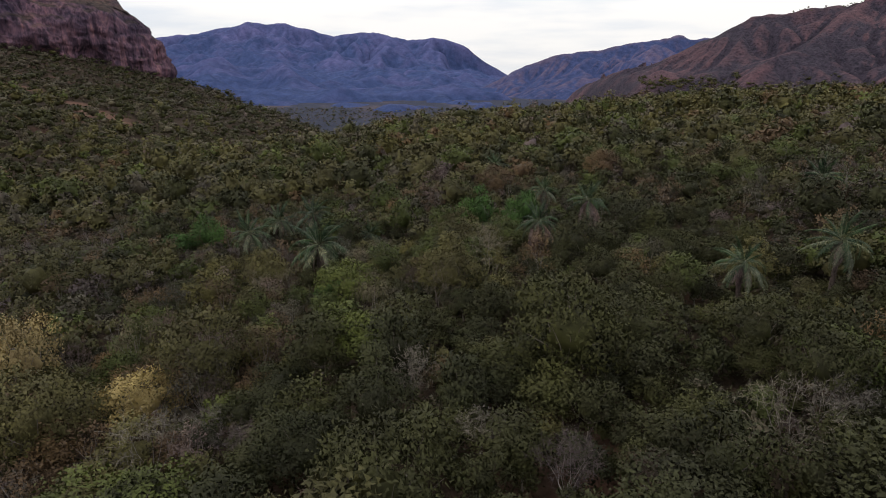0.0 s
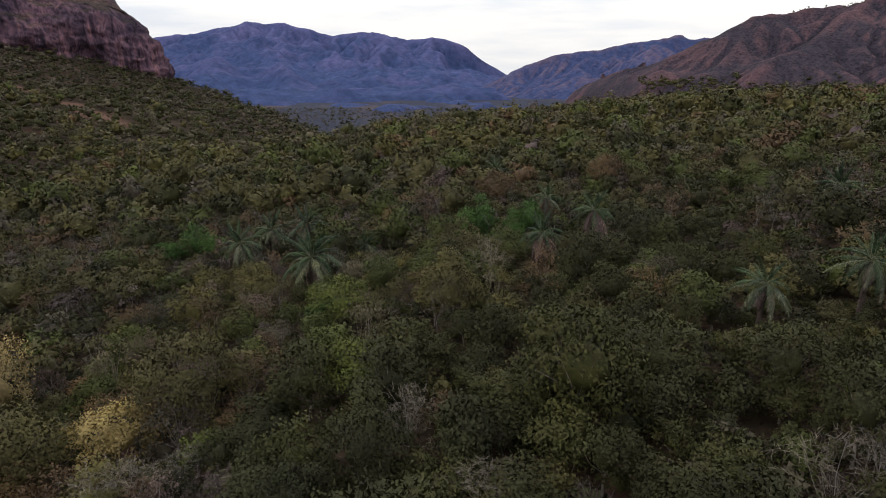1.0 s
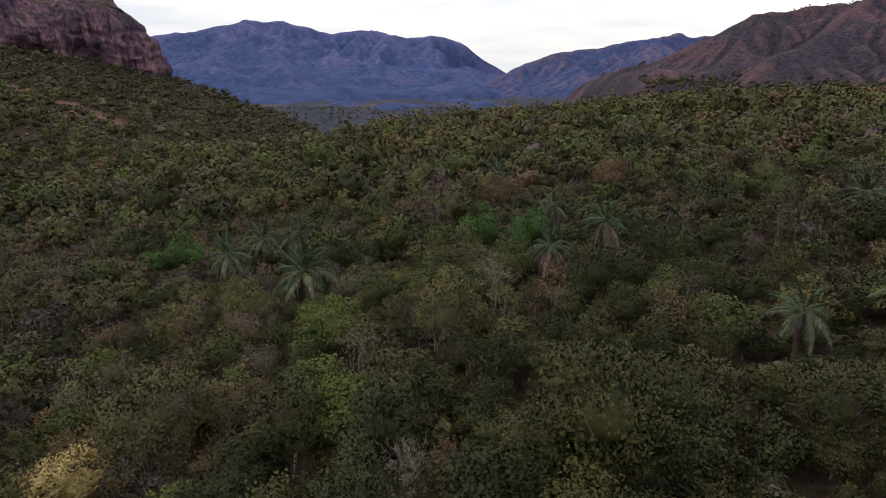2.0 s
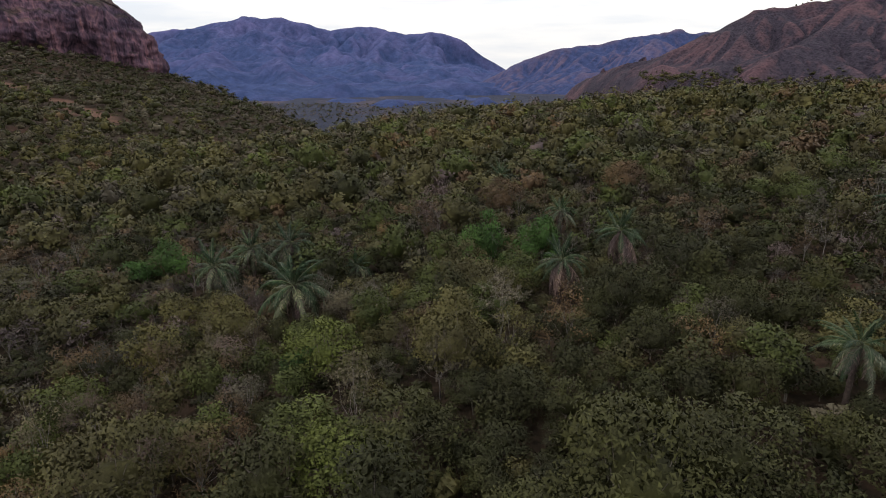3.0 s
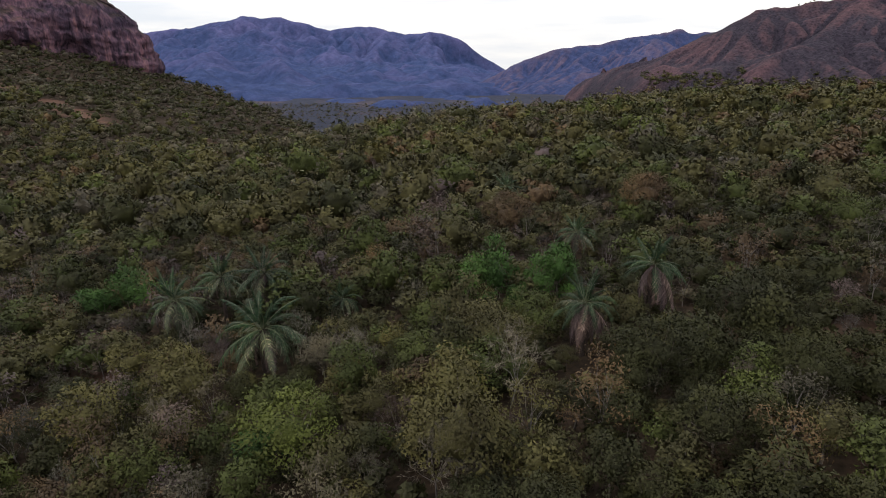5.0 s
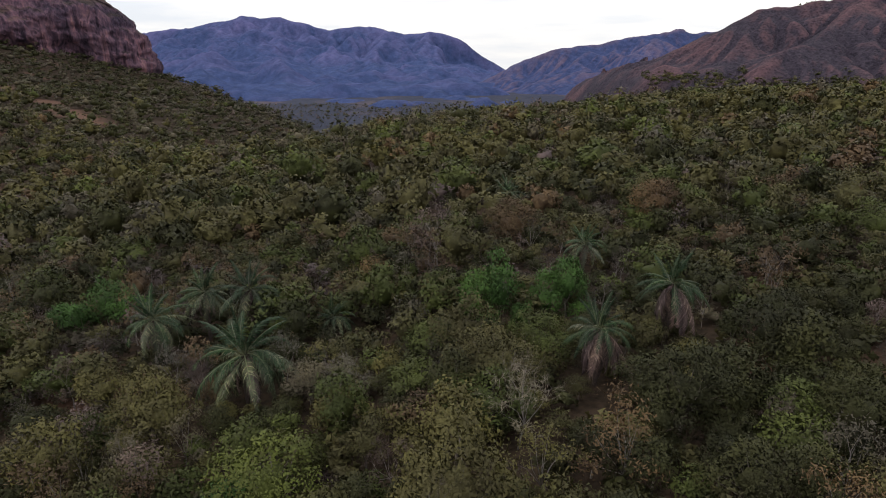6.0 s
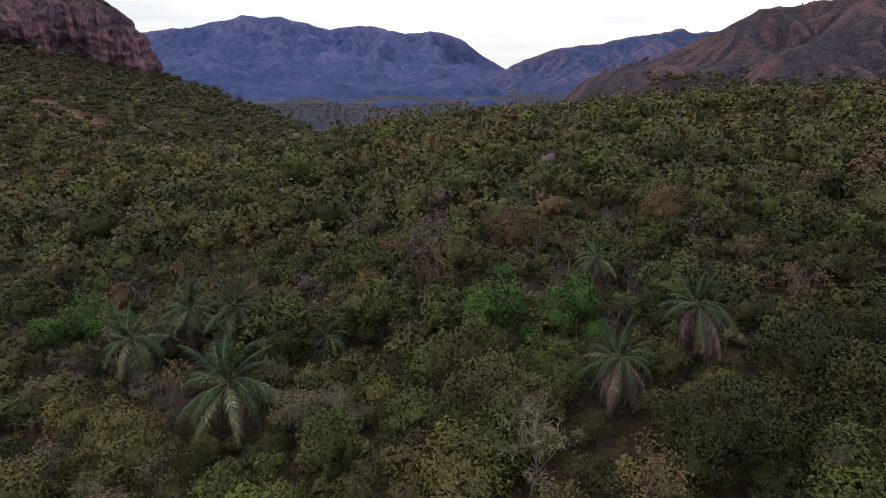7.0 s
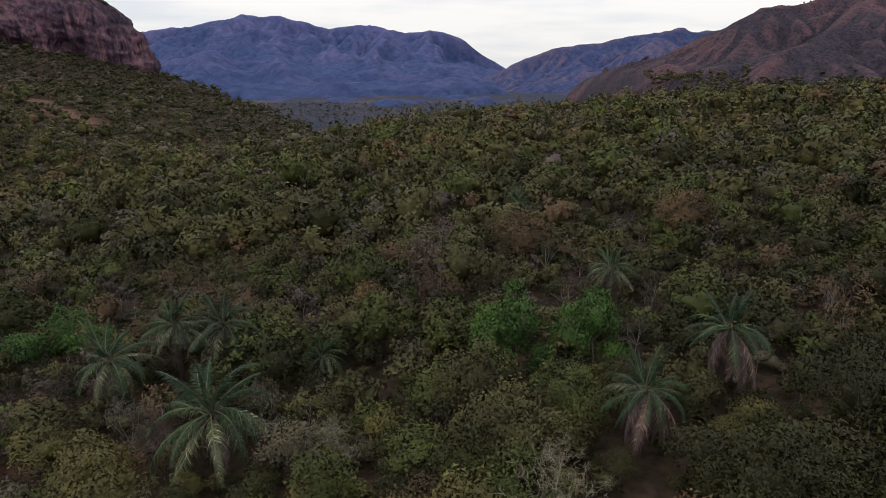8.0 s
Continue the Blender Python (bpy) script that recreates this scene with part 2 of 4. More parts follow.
# ---- mesh helpers ----
def fast_mesh(name, verts, quads=None, tris=None, mats=(), qmat=None, tmat=None, smooth=False, normals=None):
    """A mesh from arrays of corners, quads and triangles."""
    quads = np.zeros((0, 4), np.int32) if quads is None else np.asarray(quads, np.int32)
    tris = np.zeros((0, 3), np.int32) if tris is None else np.asarray(tris, np.int32)
    me = bpy.data.meshes.new(name)
    me.vertices.add(len(verts))
    me.vertices.foreach_set("co", np.asarray(verts, np.float32).ravel())
    loops = np.concatenate([quads.ravel(), tris.ravel()])
    me.loops.add(len(loops))
    me.loops.foreach_set("vertex_index", loops)
    me.polygons.add(len(quads) + len(tris))
    starts = np.concatenate([np.arange(len(quads)) * 4, len(quads) * 4 + np.arange(len(tris)) * 3]).astype(np.int32)
    me.polygons.foreach_set("loop_start", starts)
    for m in mats:
        me.materials.append(m)
    if qmat is not None or tmat is not None:
        qm = np.zeros(len(quads), np.int32) if qmat is None else qmat
        tm = np.zeros(len(tris), np.int32) if tmat is None else tmat
        me.polygons.foreach_set("material_index", np.concatenate([qm, tm]).astype(np.int32))
    me.update(calc_edges=True)
    if smooth:
        me.shade_smooth()
    else:
        me.shade_flat()
    if normals is not None:
        me.shade_smooth()
        me.normals_split_custom_set_from_vertices(normals.astype(np.float32))
    return me


def value_noise(x, y, seed=0):
    """Smooth noise in -1..1 on arrays."""
    xi, yi = np.floor(x).astype(np.int64), np.floor(y).astype(np.int64)
    fx, fy = x - xi, y - yi
    fx, fy = fx * fx * (3 - 2 * fx), fy * fy * (3 - 2 * fy)

    def h(a, b):
        n = (a * 374761393 + b * 668265263 + seed * 144665) & 0x7FFFFFFF
        n = ((n ^ (n >> 13)) * 1274126177) & 0x7FFFFFFF
        return ((n ^ (n >> 16)) & 0xFFFF) / 32767.5 - 1
    return (h(xi, yi) * (1 - fx) + h(xi + 1, yi) * fx) * (1 - fy) + (h(xi, yi + 1) * (1 - fx) + h(xi + 1, yi + 1) * fx) * fy


def fbm(x, y, octaves=4, seed=0, gain=0.5):
    s, a = 0.0, 1.0
    for k in range(octaves):
        s = s + a * value_noise(x * 2 ** k + 17.3 * k, y * 2 ** k - 9.1 * k, seed + k)
        a *= gain
    return s


def softmax(a, b, k):
    return np.logaddexp(a / k, b / k) * k


def ground_z(x, y):
    """Height of the ground."""
    x, y = np.asarray(x, float), np.asarray(y, float)
    rise = np.where(x > 0, 0.115 * 150 * np.tanh(x / 150), 0.115 * x)
    fall = np.where(y < 150, -0.055 * y, -8.25 - (0.035 + 0.017 * np.clip(x / 60, 0, 1)) * (y - 150))
    brow = np.clip(325 + 0.5 * (x - 45), 325, 375)
    crest = -0.0009 * np.clip(y - brow, 0, 300) ** 2 - 0.0006 * np.clip(y - 215, 0, 300) ** 2 / (1 + np.exp((x + 0.185 * y) / 10))
    plane = 7.5 + rise + fall + crest - 1.8 * np.exp(-((x + 22) / 14) ** 2 - ((y - 32) / 22) ** 2)
    away = -x - 150
    yy = np.clip(y, -100, 700)
    left = -16.5 - 0.065 * (yy - 250) + (0.25 + 0.00035 * (yy - 250)) * np.where(away > 0, 500 * (1 - np.exp(-away / 500)), away) - 0.42 * np.clip(y - 660, 0, 2000)
    g = softmax(softmax(plane, left, 5.0), -54.0 - 0.012 * np.clip(y - 800, 0, 3000), 4.0)
    near = np.exp(-np.hypot(x, y) / 900)
    west = np.clip((-x - 60) / 120, 0, 1) * np.clip(1 - (y - 600) / 200, 0, 1) * (y > 0)
    return g + 5.0 * west * fbm(x / 95, y / 130, 4, 61) + near * (1.0 * fbm(x / 38, y / 38, 3, 3) + 0.25 * fbm(x / 9, y / 9, 2, 8))


def grid_mesh(name, xs, ys, height, mats, smooth=True, pick=None, sink=0.0):
    """A sheet over the plan, from a function or an array of heights; sink: the width over which its border dips under the ground."""
    X, Y = np.meshgrid(xs, ys)
    Z = height(X, Y) if callable(height) else height
    if sink:
        edge = np.minimum(np.minimum(X - xs[0], xs[-1] - X), np.minimum(Y - ys[0], ys[-1] - Y))
        Z = Z - 70 * np.clip(1 - edge / sink, 0, 1) ** 2
    V = np.stack([X, Y, Z], -1).reshape(-1, 3)
    nx, ny = len(xs), len(ys)
    i = (np.arange(ny - 1)[:, None] * nx + np.arange(nx - 1)[None, :]).ravel()
    Q = np.stack([i, i + 1, i + 1 + nx, i + nx], -1)
    qm = None
    if pick is not None:
        c = V[Q].mean(1)
        qm = pick(c[:, 0], c[:, 1], c[:, 2])
    return fast_mesh(name, V, Q, None, mats, qm, None, smooth)


# ---- the ground and the mountains ----
half = np.concatenate([np.arange(0, 120, 3.0), 120 * 1.05 ** np.arange(0, 78)])
gx = np.concatenate([-half[:0:-1], half])
gy = np.concatenate([-np.flip(60 * 1.12 ** np.arange(0, 39)), np.arange(-57, 160, 3.0), 160 * 1.035 ** np.arange(0, 100)])
gx, gy = gx[np.abs(gx) < 4900], gy[np.abs(gy) < 4900]
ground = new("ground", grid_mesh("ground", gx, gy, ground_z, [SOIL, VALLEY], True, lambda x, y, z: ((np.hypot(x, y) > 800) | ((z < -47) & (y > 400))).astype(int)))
tagged(ground, "red soil and leaf litter sloping down into a wide valley", "ground", kind="structure")


def ridge_height(nodes, steep, spur, seed, foot=-70.0, bend=0.9):
    """A mountain from its ridge line: spurs and gullies run down from it on both sides."""
    P = np.array(nodes, float)
    seg = np.hypot(*(P[1:, :2] - P[:-1, :2]).T)
    along = np.concatenate([[0], np.cumsum(seg)])

    def height(X, Y):
        wx = X + spur * 0.55 * fbm(X / spur / 1.7, Y / spur / 1.7, 3, seed)
        wy = Y + spur * 0.55 * fbm(X / spur / 1.7 + 50, Y / spur / 1.7, 3, seed + 5)
        best = np.full(X.shape, -1e9)
        for k in range(len(P) - 1):
            a, b = P[k], P[k + 1]
            d = b[:2] - a[:2]
            t0 = np.clip(((X - a[0]) * d[0] + (Y - a[1]) * d[1]) / (d @ d), 0, 1)
            t = np.clip(((wx - a[0]) * d[0] + (wy - a[1]) * d[1]) / (d @ d), 0, 1)
            dist = np.hypot(X - (a[0] + t0 * d[0]), Y - (a[1] + t0 * d[1]))
            s = along[k] + t * seg[k]
            rib = np.abs(value_noise(s / spur, dist / spur / 7, seed + 11)) * 1.0 + 0.5 * np.abs(value_noise(s / spur * 2.3 + 7, dist / spur / 4, seed + 12))
            top = a[2] + (b[2] - a[2]) * t0
            depth = np.maximum(top - foot, 6.0)
            fallen = steep(X) * dist * (0.55 + 1.0 * rib)
            z = top - depth * (1 - np.exp(-fallen / depth * bend)) * 1.12
            best = np.maximum(best, z)
        return best + 0.035 * spur * fbm(X / spur * 2.4, Y / spur * 2.4, 4, seed + 20)
    return height


far_ridge = [(-2900, 4100, 150), (-2300, 3950, 175), (-1811, 3800, 184), (-1576, 3800, 210), (-1304, 3800, 250), (-1223, 3800, 284), (-1111, 3800, 270),
             (-984, 3800, 271), (-863, 3800, 244), (-689, 3800, 206), (-511, 3800, 217), (-397, 3800, 222), (-334, 3800, 193), (-228, 3800, 177),
             (-68, 3800, 190), (21, 3800, 177), (164, 3800, 126), (273, 3800, 41), (413, 3800, -33), (520, 3800, -95), (650, 3800, -170)]
far_spurs = [
              [(-1224, 3800, 284), (-1016, 3500, 135), (-802, 3200, 25), (-599, 2850, -71), (-421, 2500, -132)],
              [(-1224, 3800, 284), (-1246, 3450, 118), (-1236, 3100, -3), (-1161, 2750, -88)],
              [(-440, 3800, 221), (-427, 3500, 73), (-298, 3150, -46), (-146, 2800, -111)],
              [(-68, 3800, 191), (-64, 3550, 57), (-37, 3250, -43), (17, 2900, -100)],
              [(-864, 3800, 244), (-656, 3500, 110), (-469, 3200, 5), (-331, 2900, -67), (-232, 2550, -123)],
              [(-1576, 3800, 211), (-1510, 3450, 87), (-1432, 3100, -31)],
              [(-985, 3800, 271), (-923, 3450, 103), (-884, 3050, -16), (-802, 2650, -104)],
              [(-653, 3800, 204), (-557, 3600, 90), (-432, 3400, 35)],
              [(-228, 3800, 178), (-232, 3550, 57), (-249, 3300, -50)]]

foothills = [
             [(-620, 2300, 45), (-430, 1700, -18), (-300, 1330, -50)],
             [(-930, 2400, 60), (-720, 1850, 0), (-560, 1420, -42)],
             [(-300, 2600, 20), (-190, 2000, -33), (-125, 1600, -58)],
             [(-40, 2900, 10), (20, 2300, -45), (60, 1900, -64)],
             [(-470, 1330, -30), (-400, 1290, -36), (-330, 1270, -52)],
             [(-330, 1650, -15), (-240, 1300, -42), (-185, 1110, -54)],
             [(-520, 1250, -28), (-430, 1120, -44), (-360, 1040, -54)],
             [(-80, 2000, -30), (-60, 1600, -52), (-30, 1350, -60)],
             [(120, 2000, -40), (150, 1700, -56), (140, 1500, -62)]]


def eroded(xs, ys, height, keep, rounds=26, strength=0.05, rough=6.0, seed=7):
    """A mountain's sheet worn by running water: streams gather downhill and cut their beds; keep(X, Y) spares the crest."""
    X, Y = np.meshgrid(xs, ys)
    Z0 = height(X, Y)
    Z = Z0 + rough * fbm(X / 90, Y / 90, 4, seed) * (1 - keep(X, Y))
    ny, nx = Z.shape
    cell = float(xs[1] - xs[0])
    index = np.arange(ny * nx).reshape(ny, nx)
    frozen = np.zeros((ny, nx), bool)
    frozen[0], frozen[-1], frozen[:, 0], frozen[:, -1] = True, True, True, True
    wear = ((1 - keep(X, Y)) * ~frozen).ravel()
    for _ in range(rounds):
        best, to = np.zeros((ny, nx)), index.copy()
        pad, at = np.pad(Z, 1, mode="edge"), np.pad(index, 1, mode="edge")
        for dy in (0, 1, 2):
            for dx in (0, 1, 2):
                if dx == 1 and dy == 1:
                    continue
                drop = (Z - pad[dy:dy + ny, dx:dx + nx]) / math.hypot(dx - 1, dy - 1)
                better = drop > best
                best, to = np.where(better, drop, best), np.where(better, at[dy:dy + ny, dx:dx + nx], to)
        order = np.argsort(Z, axis=None).tolist()
        down, area = to.ravel().tolist(), [1.0] * (ny * nx)
        for i in reversed(order):
            if down[i] != i:
                area[down[i]] += area[i]
        cut = (strength * wear * np.sqrt(np.array(area))).tolist()
        flat = Z.ravel().tolist()
        for i in order:
            j = down[i]
            if j != i:
                flat[i] = (flat[i] + cut[i] * flat[j]) / (1 + cut[i])
        Z = np.array(flat).reshape(ny, nx)
        soft = np.pad(Z, 1, mode="edge")
        Z = Z + 0.03 * (1 - keep(X, Y)) * (soft[:-2, 1:-1] + soft[2:, 1:-1] + soft[1:-1, :-2] + soft[1:-1, 2:] - 4 * Z) / 2
    return Z


def highest(parts):
    def height(X, Y):
        z = parts[0](X, Y)
        for p in parts[1:]:
            z = np.maximum(z, p(X, Y))
        return z
    return height


far_spurs = [[(x, y, z + 55 * (3800 - y) / 1300) for x, y, z in sp] for sp in far_spurs]
far_z = highest([ridge_height(far_ridge, lambda x: 0.55 + 2.4 * np.clip((x - 20) / 150, 0, 1), 240, 31, -190)] +
                [ridge_height(sp, lambda x: 0.62 + 1.5 * np.clip((x - 60) / 150, 0, 1), 110, 33 + 7 * k, -200) for k, sp in enumerate(far_spurs)] +
                [ridge_height(sp, lambda x: 0.42 + 0 * x, 90, 133 + 7 * k, -120) for k, sp in enumerate(foothills)])
far_xs, far_ys = np.arange(-3000, 900, 13), np.arange(966, 4300, 13)


def apron(X, Y):
    """The rising skirt of the range, out to the valley floor."""
    return -60 + 0.021 * (Y - 1050) - 0.2 * np.clip(X - 120, 0, 500) + 5 * fbm(X / 130, Y / 130, 3, 151)


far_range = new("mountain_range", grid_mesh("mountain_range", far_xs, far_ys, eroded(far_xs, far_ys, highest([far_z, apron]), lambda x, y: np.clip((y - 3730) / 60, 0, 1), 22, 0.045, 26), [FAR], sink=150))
tagged(far_range, "distant mountain range with bare spurs and gullies, coloured haze blue", "mountain", kind="structure")

mid_ridge = [(20, 2000, -150), (120, 1970, -75), (206, 1950, -8), (264, 1900, 24), (352, 1900, 53), (477, 1900, 67), (581, 1900, 88), (670, 1900, 100), (735, 1900, 112), (755, 1900, 112),
             (768, 1900, 103), (830, 1890, 103), (1000, 1850, 120), (1300, 1750, 150)]
mid_xs, mid_ys = np.arange(-60, 1500, 8), np.arange(1348, 2300, 8)
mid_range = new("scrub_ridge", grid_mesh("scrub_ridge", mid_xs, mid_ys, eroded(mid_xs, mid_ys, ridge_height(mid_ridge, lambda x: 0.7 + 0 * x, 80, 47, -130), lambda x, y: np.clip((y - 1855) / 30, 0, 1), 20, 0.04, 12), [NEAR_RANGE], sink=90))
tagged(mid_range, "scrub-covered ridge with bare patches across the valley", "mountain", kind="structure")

hill_ridge = [(300, 990, -40), (347, 940, 16), (387, 920, 44), (425, 905, 69), (455, 900, 91), (497, 900, 96), (537, 895, 103), (578, 890, 105), (609, 880, 116), (800, 800, 150), (1000, 700, 165)]
hill_spur = [(609, 880, 116), (478, 780, 62), (351, 680, 14), (290, 630, -40)]
hill_raw = highest([ridge_height(hill_ridge, lambda x: 0.62 + 0 * x, 60, 63, -45), ridge_height(hill_spur, lambda x: 0.55 + 0 * x, 45, 69, -45)])
hill_xs, hill_ys = np.arange(240, 1100, 5), np.arange(560, 1250, 5)
hill_sheet = eroded(hill_xs, hill_ys, hill_raw, lambda x, y: np.clip((y + 26 - np.interp(x, [300, 347, 425, 609, 800, 1000], [990, 940, 905, 880, 800, 700])) / 16, 0, 1), 16, 0.03, 9)


def hill_z(x, y):
    """Height of the red hill's sheet."""
    ix = np.clip(np.round((np.asarray(x) - 240) / 5).astype(int), 0, len(hill_xs) - 1)
    iy = np.clip(np.round((np.asarray(y) - 560) / 5).astype(int), 0, len(hill_ys) - 1)
    return hill_sheet[iy, ix]


right_hill = new("red_hill", grid_mesh("red_hill", hill_xs, hill_ys, hill_sheet, [HILL], sink=60))
tagged(right_hill, "red-earth hillside with patches of dark scrub", "hill", kind="structure")


BLUFF_EDGE = [(-470, 1000), (-420, 890), (-352, 750), (-312, 668), (-302, 642), (-306, 628), (-330, 608), (-404, 552), (-500, 480), (-640, 380), (-820, 270)]


def bluff_mesh():
    """A domed rock bluff: fluted, stepped cliffs along its edge, rounding over into its top."""
    E = np.array(BLUFF_EDGE, float)
    along = np.concatenate([[0], np.cumsum(np.hypot(*(E[1:] - E[:-1]).T))])
    s = np.arange(0, along[-1], 2.6)
    ex, ey = np.interp(s, along, E[:, 0]), np.interp(s, along, E[:, 1])
    soft = np.ones(9) / 9
    ex[4:-4], ey[4:-4] = np.convolve(ex, soft, "valid"), np.convolve(ey, soft, "valid")
    tx, ty = np.gradient(ex), np.gradient(ey)
    tl = np.hypot(tx, ty)
    nx, ny = ty / tl, -tx / tl
    blend = np.clip((s - 390) / 60, 0, 1)
    inward = 9 - 1 * blend
    foot = ground_z(ex, ey) - 9
    top = 98 + 0.17 * np.clip(-ex - 305, 0, 400) * blend
    v = np.concatenate([np.linspace(0, 0.95, 74), 0.95 + np.linspace(0.004, 0.3, 30)])
    S, V = np.meshgrid(s, v)
    base = np.clip(V, 0, 0.95)
    d = -np.log(1 - base) * inward[None, :] + 58 * base ** 5.2 + np.clip(V - 0.95, 0, None) * 700
    Z = foot[None, :] + (top - foot)[None, :] * base / 0.95 * 0.94 + np.clip(V - 0.95, 0, None) * 110
    buttress = 1 - np.abs(value_noise(S / 46, V * 1.1, 93))
    flute = 1 - np.abs(value_noise(S / 13 + 0.5 * fbm(S / 20, V * 3, 2, 97), V * 1.6, 91))
    ledge = value_noise(S / 30, Z / 9, 96)
    out = 21 * (buttress - 0.72) + 8 * (flute - 0.5) + 3.4 * ledge + 3.2 * fbm(S / 9, Z / 7, 3, 95) + 1.3 * fbm(S / 2.6, Z / 3, 2, 98)
    out = out * np.clip(1.25 - V, 0.25, 1)
    X = ex[None, :] - nx[None, :] * (out - d)
    Y = ey[None, :] - ny[None, :] * (out - d)
    Z = Z + 1.5 * fbm(X / 16, Y / 16, 3, 85) * np.clip(V * 2, 0, 1)
    P = np.stack([X, Y, Z], -1).reshape(-1, 3)
    n, m = len(s), len(v)
    k = (np.arange(m - 1)[:, None] * n + np.arange(n - 1)[None, :]).ravel()
    return fast_mesh("rock_bluff", P, np.stack([k, k + n, k + n + 1, k + 1], -1), None, [ROCK], smooth=True)


def behind_bluff(x, y):
    """How far inside the bluff's edge a place lies."""
    E = np.array(BLUFF_EDGE, float)
    inside = np.full(np.shape(x), 1e9)
    for a, b in ((E[0], E[3]), (E[6], E[9])):
        t = (b - a) / np.hypot(*(b - a))
        inside = np.minimum(inside, (x - a[0]) * t[1] - (y - a[1]) * t[0])
    return inside


rock_bluff = new("rock_bluff", bluff_mesh())
tagged(rock_bluff, "dark red-brown domed rock bluff with fluted cliffs", "cliff", kind="structure")


# ---- plants: shapes ----
def unit(v):
    return v / np.maximum(np.linalg.norm(v, axis=-1, keepdims=True), 1e-9)


def leaves(rng, at, outward, length, width, spread=0.5, dome=None):
    """Pointed leaf sprays at the points given, shaded by the clump that they clothe."""
    n = len(at)
    outward = unit(outward)
    normal = unit(outward * 0.6 + np.array((0, 0, 0.5)) + spread * rng.normal(size=(n, 3)))
    shade = unit(outward * 0.75 + (np.array((0, 0, 0.5)) if dome is None else dome * 0.75))
    normal = normal * np.where((normal * shade).sum(1, keepdims=True) < 0, -1.0, 1.0)
    a = unit(np.cross(normal, rng.normal(size=(n, 3))))
    b = np.cross(normal, a)
    ln = (length * rng.uniform(0.6, 1.45, n))[:, None]
    wd = (width * rng.uniform(0.6, 1.4, n))[:, None]
    V = np.stack([at - a * ln * 0.4 - b * wd * 0.5, at + a * ln * 0.6, at - a * ln * rng.uniform(0.2, 0.5, (n, 1)) + b * wd * 0.5], 1).reshape(-1, 3)
    N = np.repeat(unit(shade + normal * 0.35), 3, 0)
    return V, None, N, np.arange(3 * n).reshape(-1, 3)


def tube(path, radii, sides=4):
    """A tapered, capped tube along a path."""
    path, radii = np.asarray(path, float), np.asarray(radii, float)
    V, Q = [], []
    for k, p in enumerate(path):
        d = path[min(k + 1, len(path) - 1)] - path[max(k - 1, 0)]
        d = d / max(np.linalg.norm(d), 1e-9)
        u = np.cross(d, (0.31, 0.87, 0.13) if abs(d[2]) > 0.6 else (0, 0, 1.0))
        u = u / np.linalg.norm(u)
        w = np.cross(d, u)
        for j in range(sides):
            g = 2 * math.pi * j / sides
            V.append(p + radii[k] * (math.cos(g) * u + math.sin(g) * w))
    for k in range(len(path) - 1):
        for j in range(sides):
            Q.append((k * sides + j, k * sides + (j + 1) % sides, (k + 1) * sides + (j + 1) % sides, (k + 1) * sides + j))
    return np.array(V), np.array(Q)


class Heap:
    """Gathers corners, quads, triangles and, for leaves, normals."""

    def __init__(self):
        self.v, self.q, self.t, self.m, self.n = [], [], [], [], 0

    def add(self, v, q=None, m=None, t=None):
        self.v.append(v)
        self.m.append(np.zeros_like(v) if m is None else m)
        if q is not None and len(q):
            self.q.append(np.asarray(q) + self.n)
        if t is not None and len(t):
            self.t.append(np.asarray(t) + self.n)
        self.n += len(v)

    def arrays(self):
        return (np.concatenate(self.v) if self.v else np.zeros((0, 3)), np.concatenate(self.q) if self.q else np.zeros((0, 4), int),
                np.concatenate(self.t) if self.t else np.zeros((0, 3), int), np.concatenate(self.m) if self.m else np.zeros((0, 3)))


def lobes_of(rng, width, height, count, flat=0.58):
    """Clumps that make a rounded, uneven crown down to its skirts: centres and radii."""
    out = []
    for k in range(count):
        g = 2.4 * k + rng.uniform(-0.5, 0.5)
        u = (k + 0.4) / count
        r = 0.40 * width * math.sqrt(u) * rng.uniform(0.8, 1.1)
        z = height * (0.30 + 0.52 * (1 - u ** 1.5) * rng.uniform(0.7, 1.1) + 0.08 * rng.uniform(-1, 1))
        size = width * rng.uniform(0.14, 0.25) * (1.3 if count < 6 else 1.0)
        out.append((r * math.cos(g), r * math.sin(g), z, size, size * flat * rng.uniform(0.85, 1.3)))
    return out


def dome_of(rng, width, height, clumps):
    """A closed, domed crown: an inner mass and smaller clumps that swell out of its top and flanks."""
    lean = rng.uniform(-0.08, 0.08, 2) * width
    out = [(0.0, 0.0, 0.50 * height, 0.36 * width, 0.36 * height)]
    for k in range(clumps):
        up = 1 - 1.2 * (k + 0.5) / clumps
        g = 2.4 * k + rng.uniform(-0.6, 0.6)
        flank = math.sqrt(max(0.05, 1 - up * up))
        reach = rng.uniform(0.62, 1.28)
        size = width * rng.uniform(0.11, 0.23) * (1.25 if clumps < 6 else 1.0)
        out.append((0.36 * width * reach * flank * math.cos(g) + lean[0] * up, 0.36 * width * reach * flank * math.sin(g) + lean[1] * up,
                    height * (0.50 + 0.36 * reach * up), size, size * rng.uniform(0.65, 0.95)))
    return out


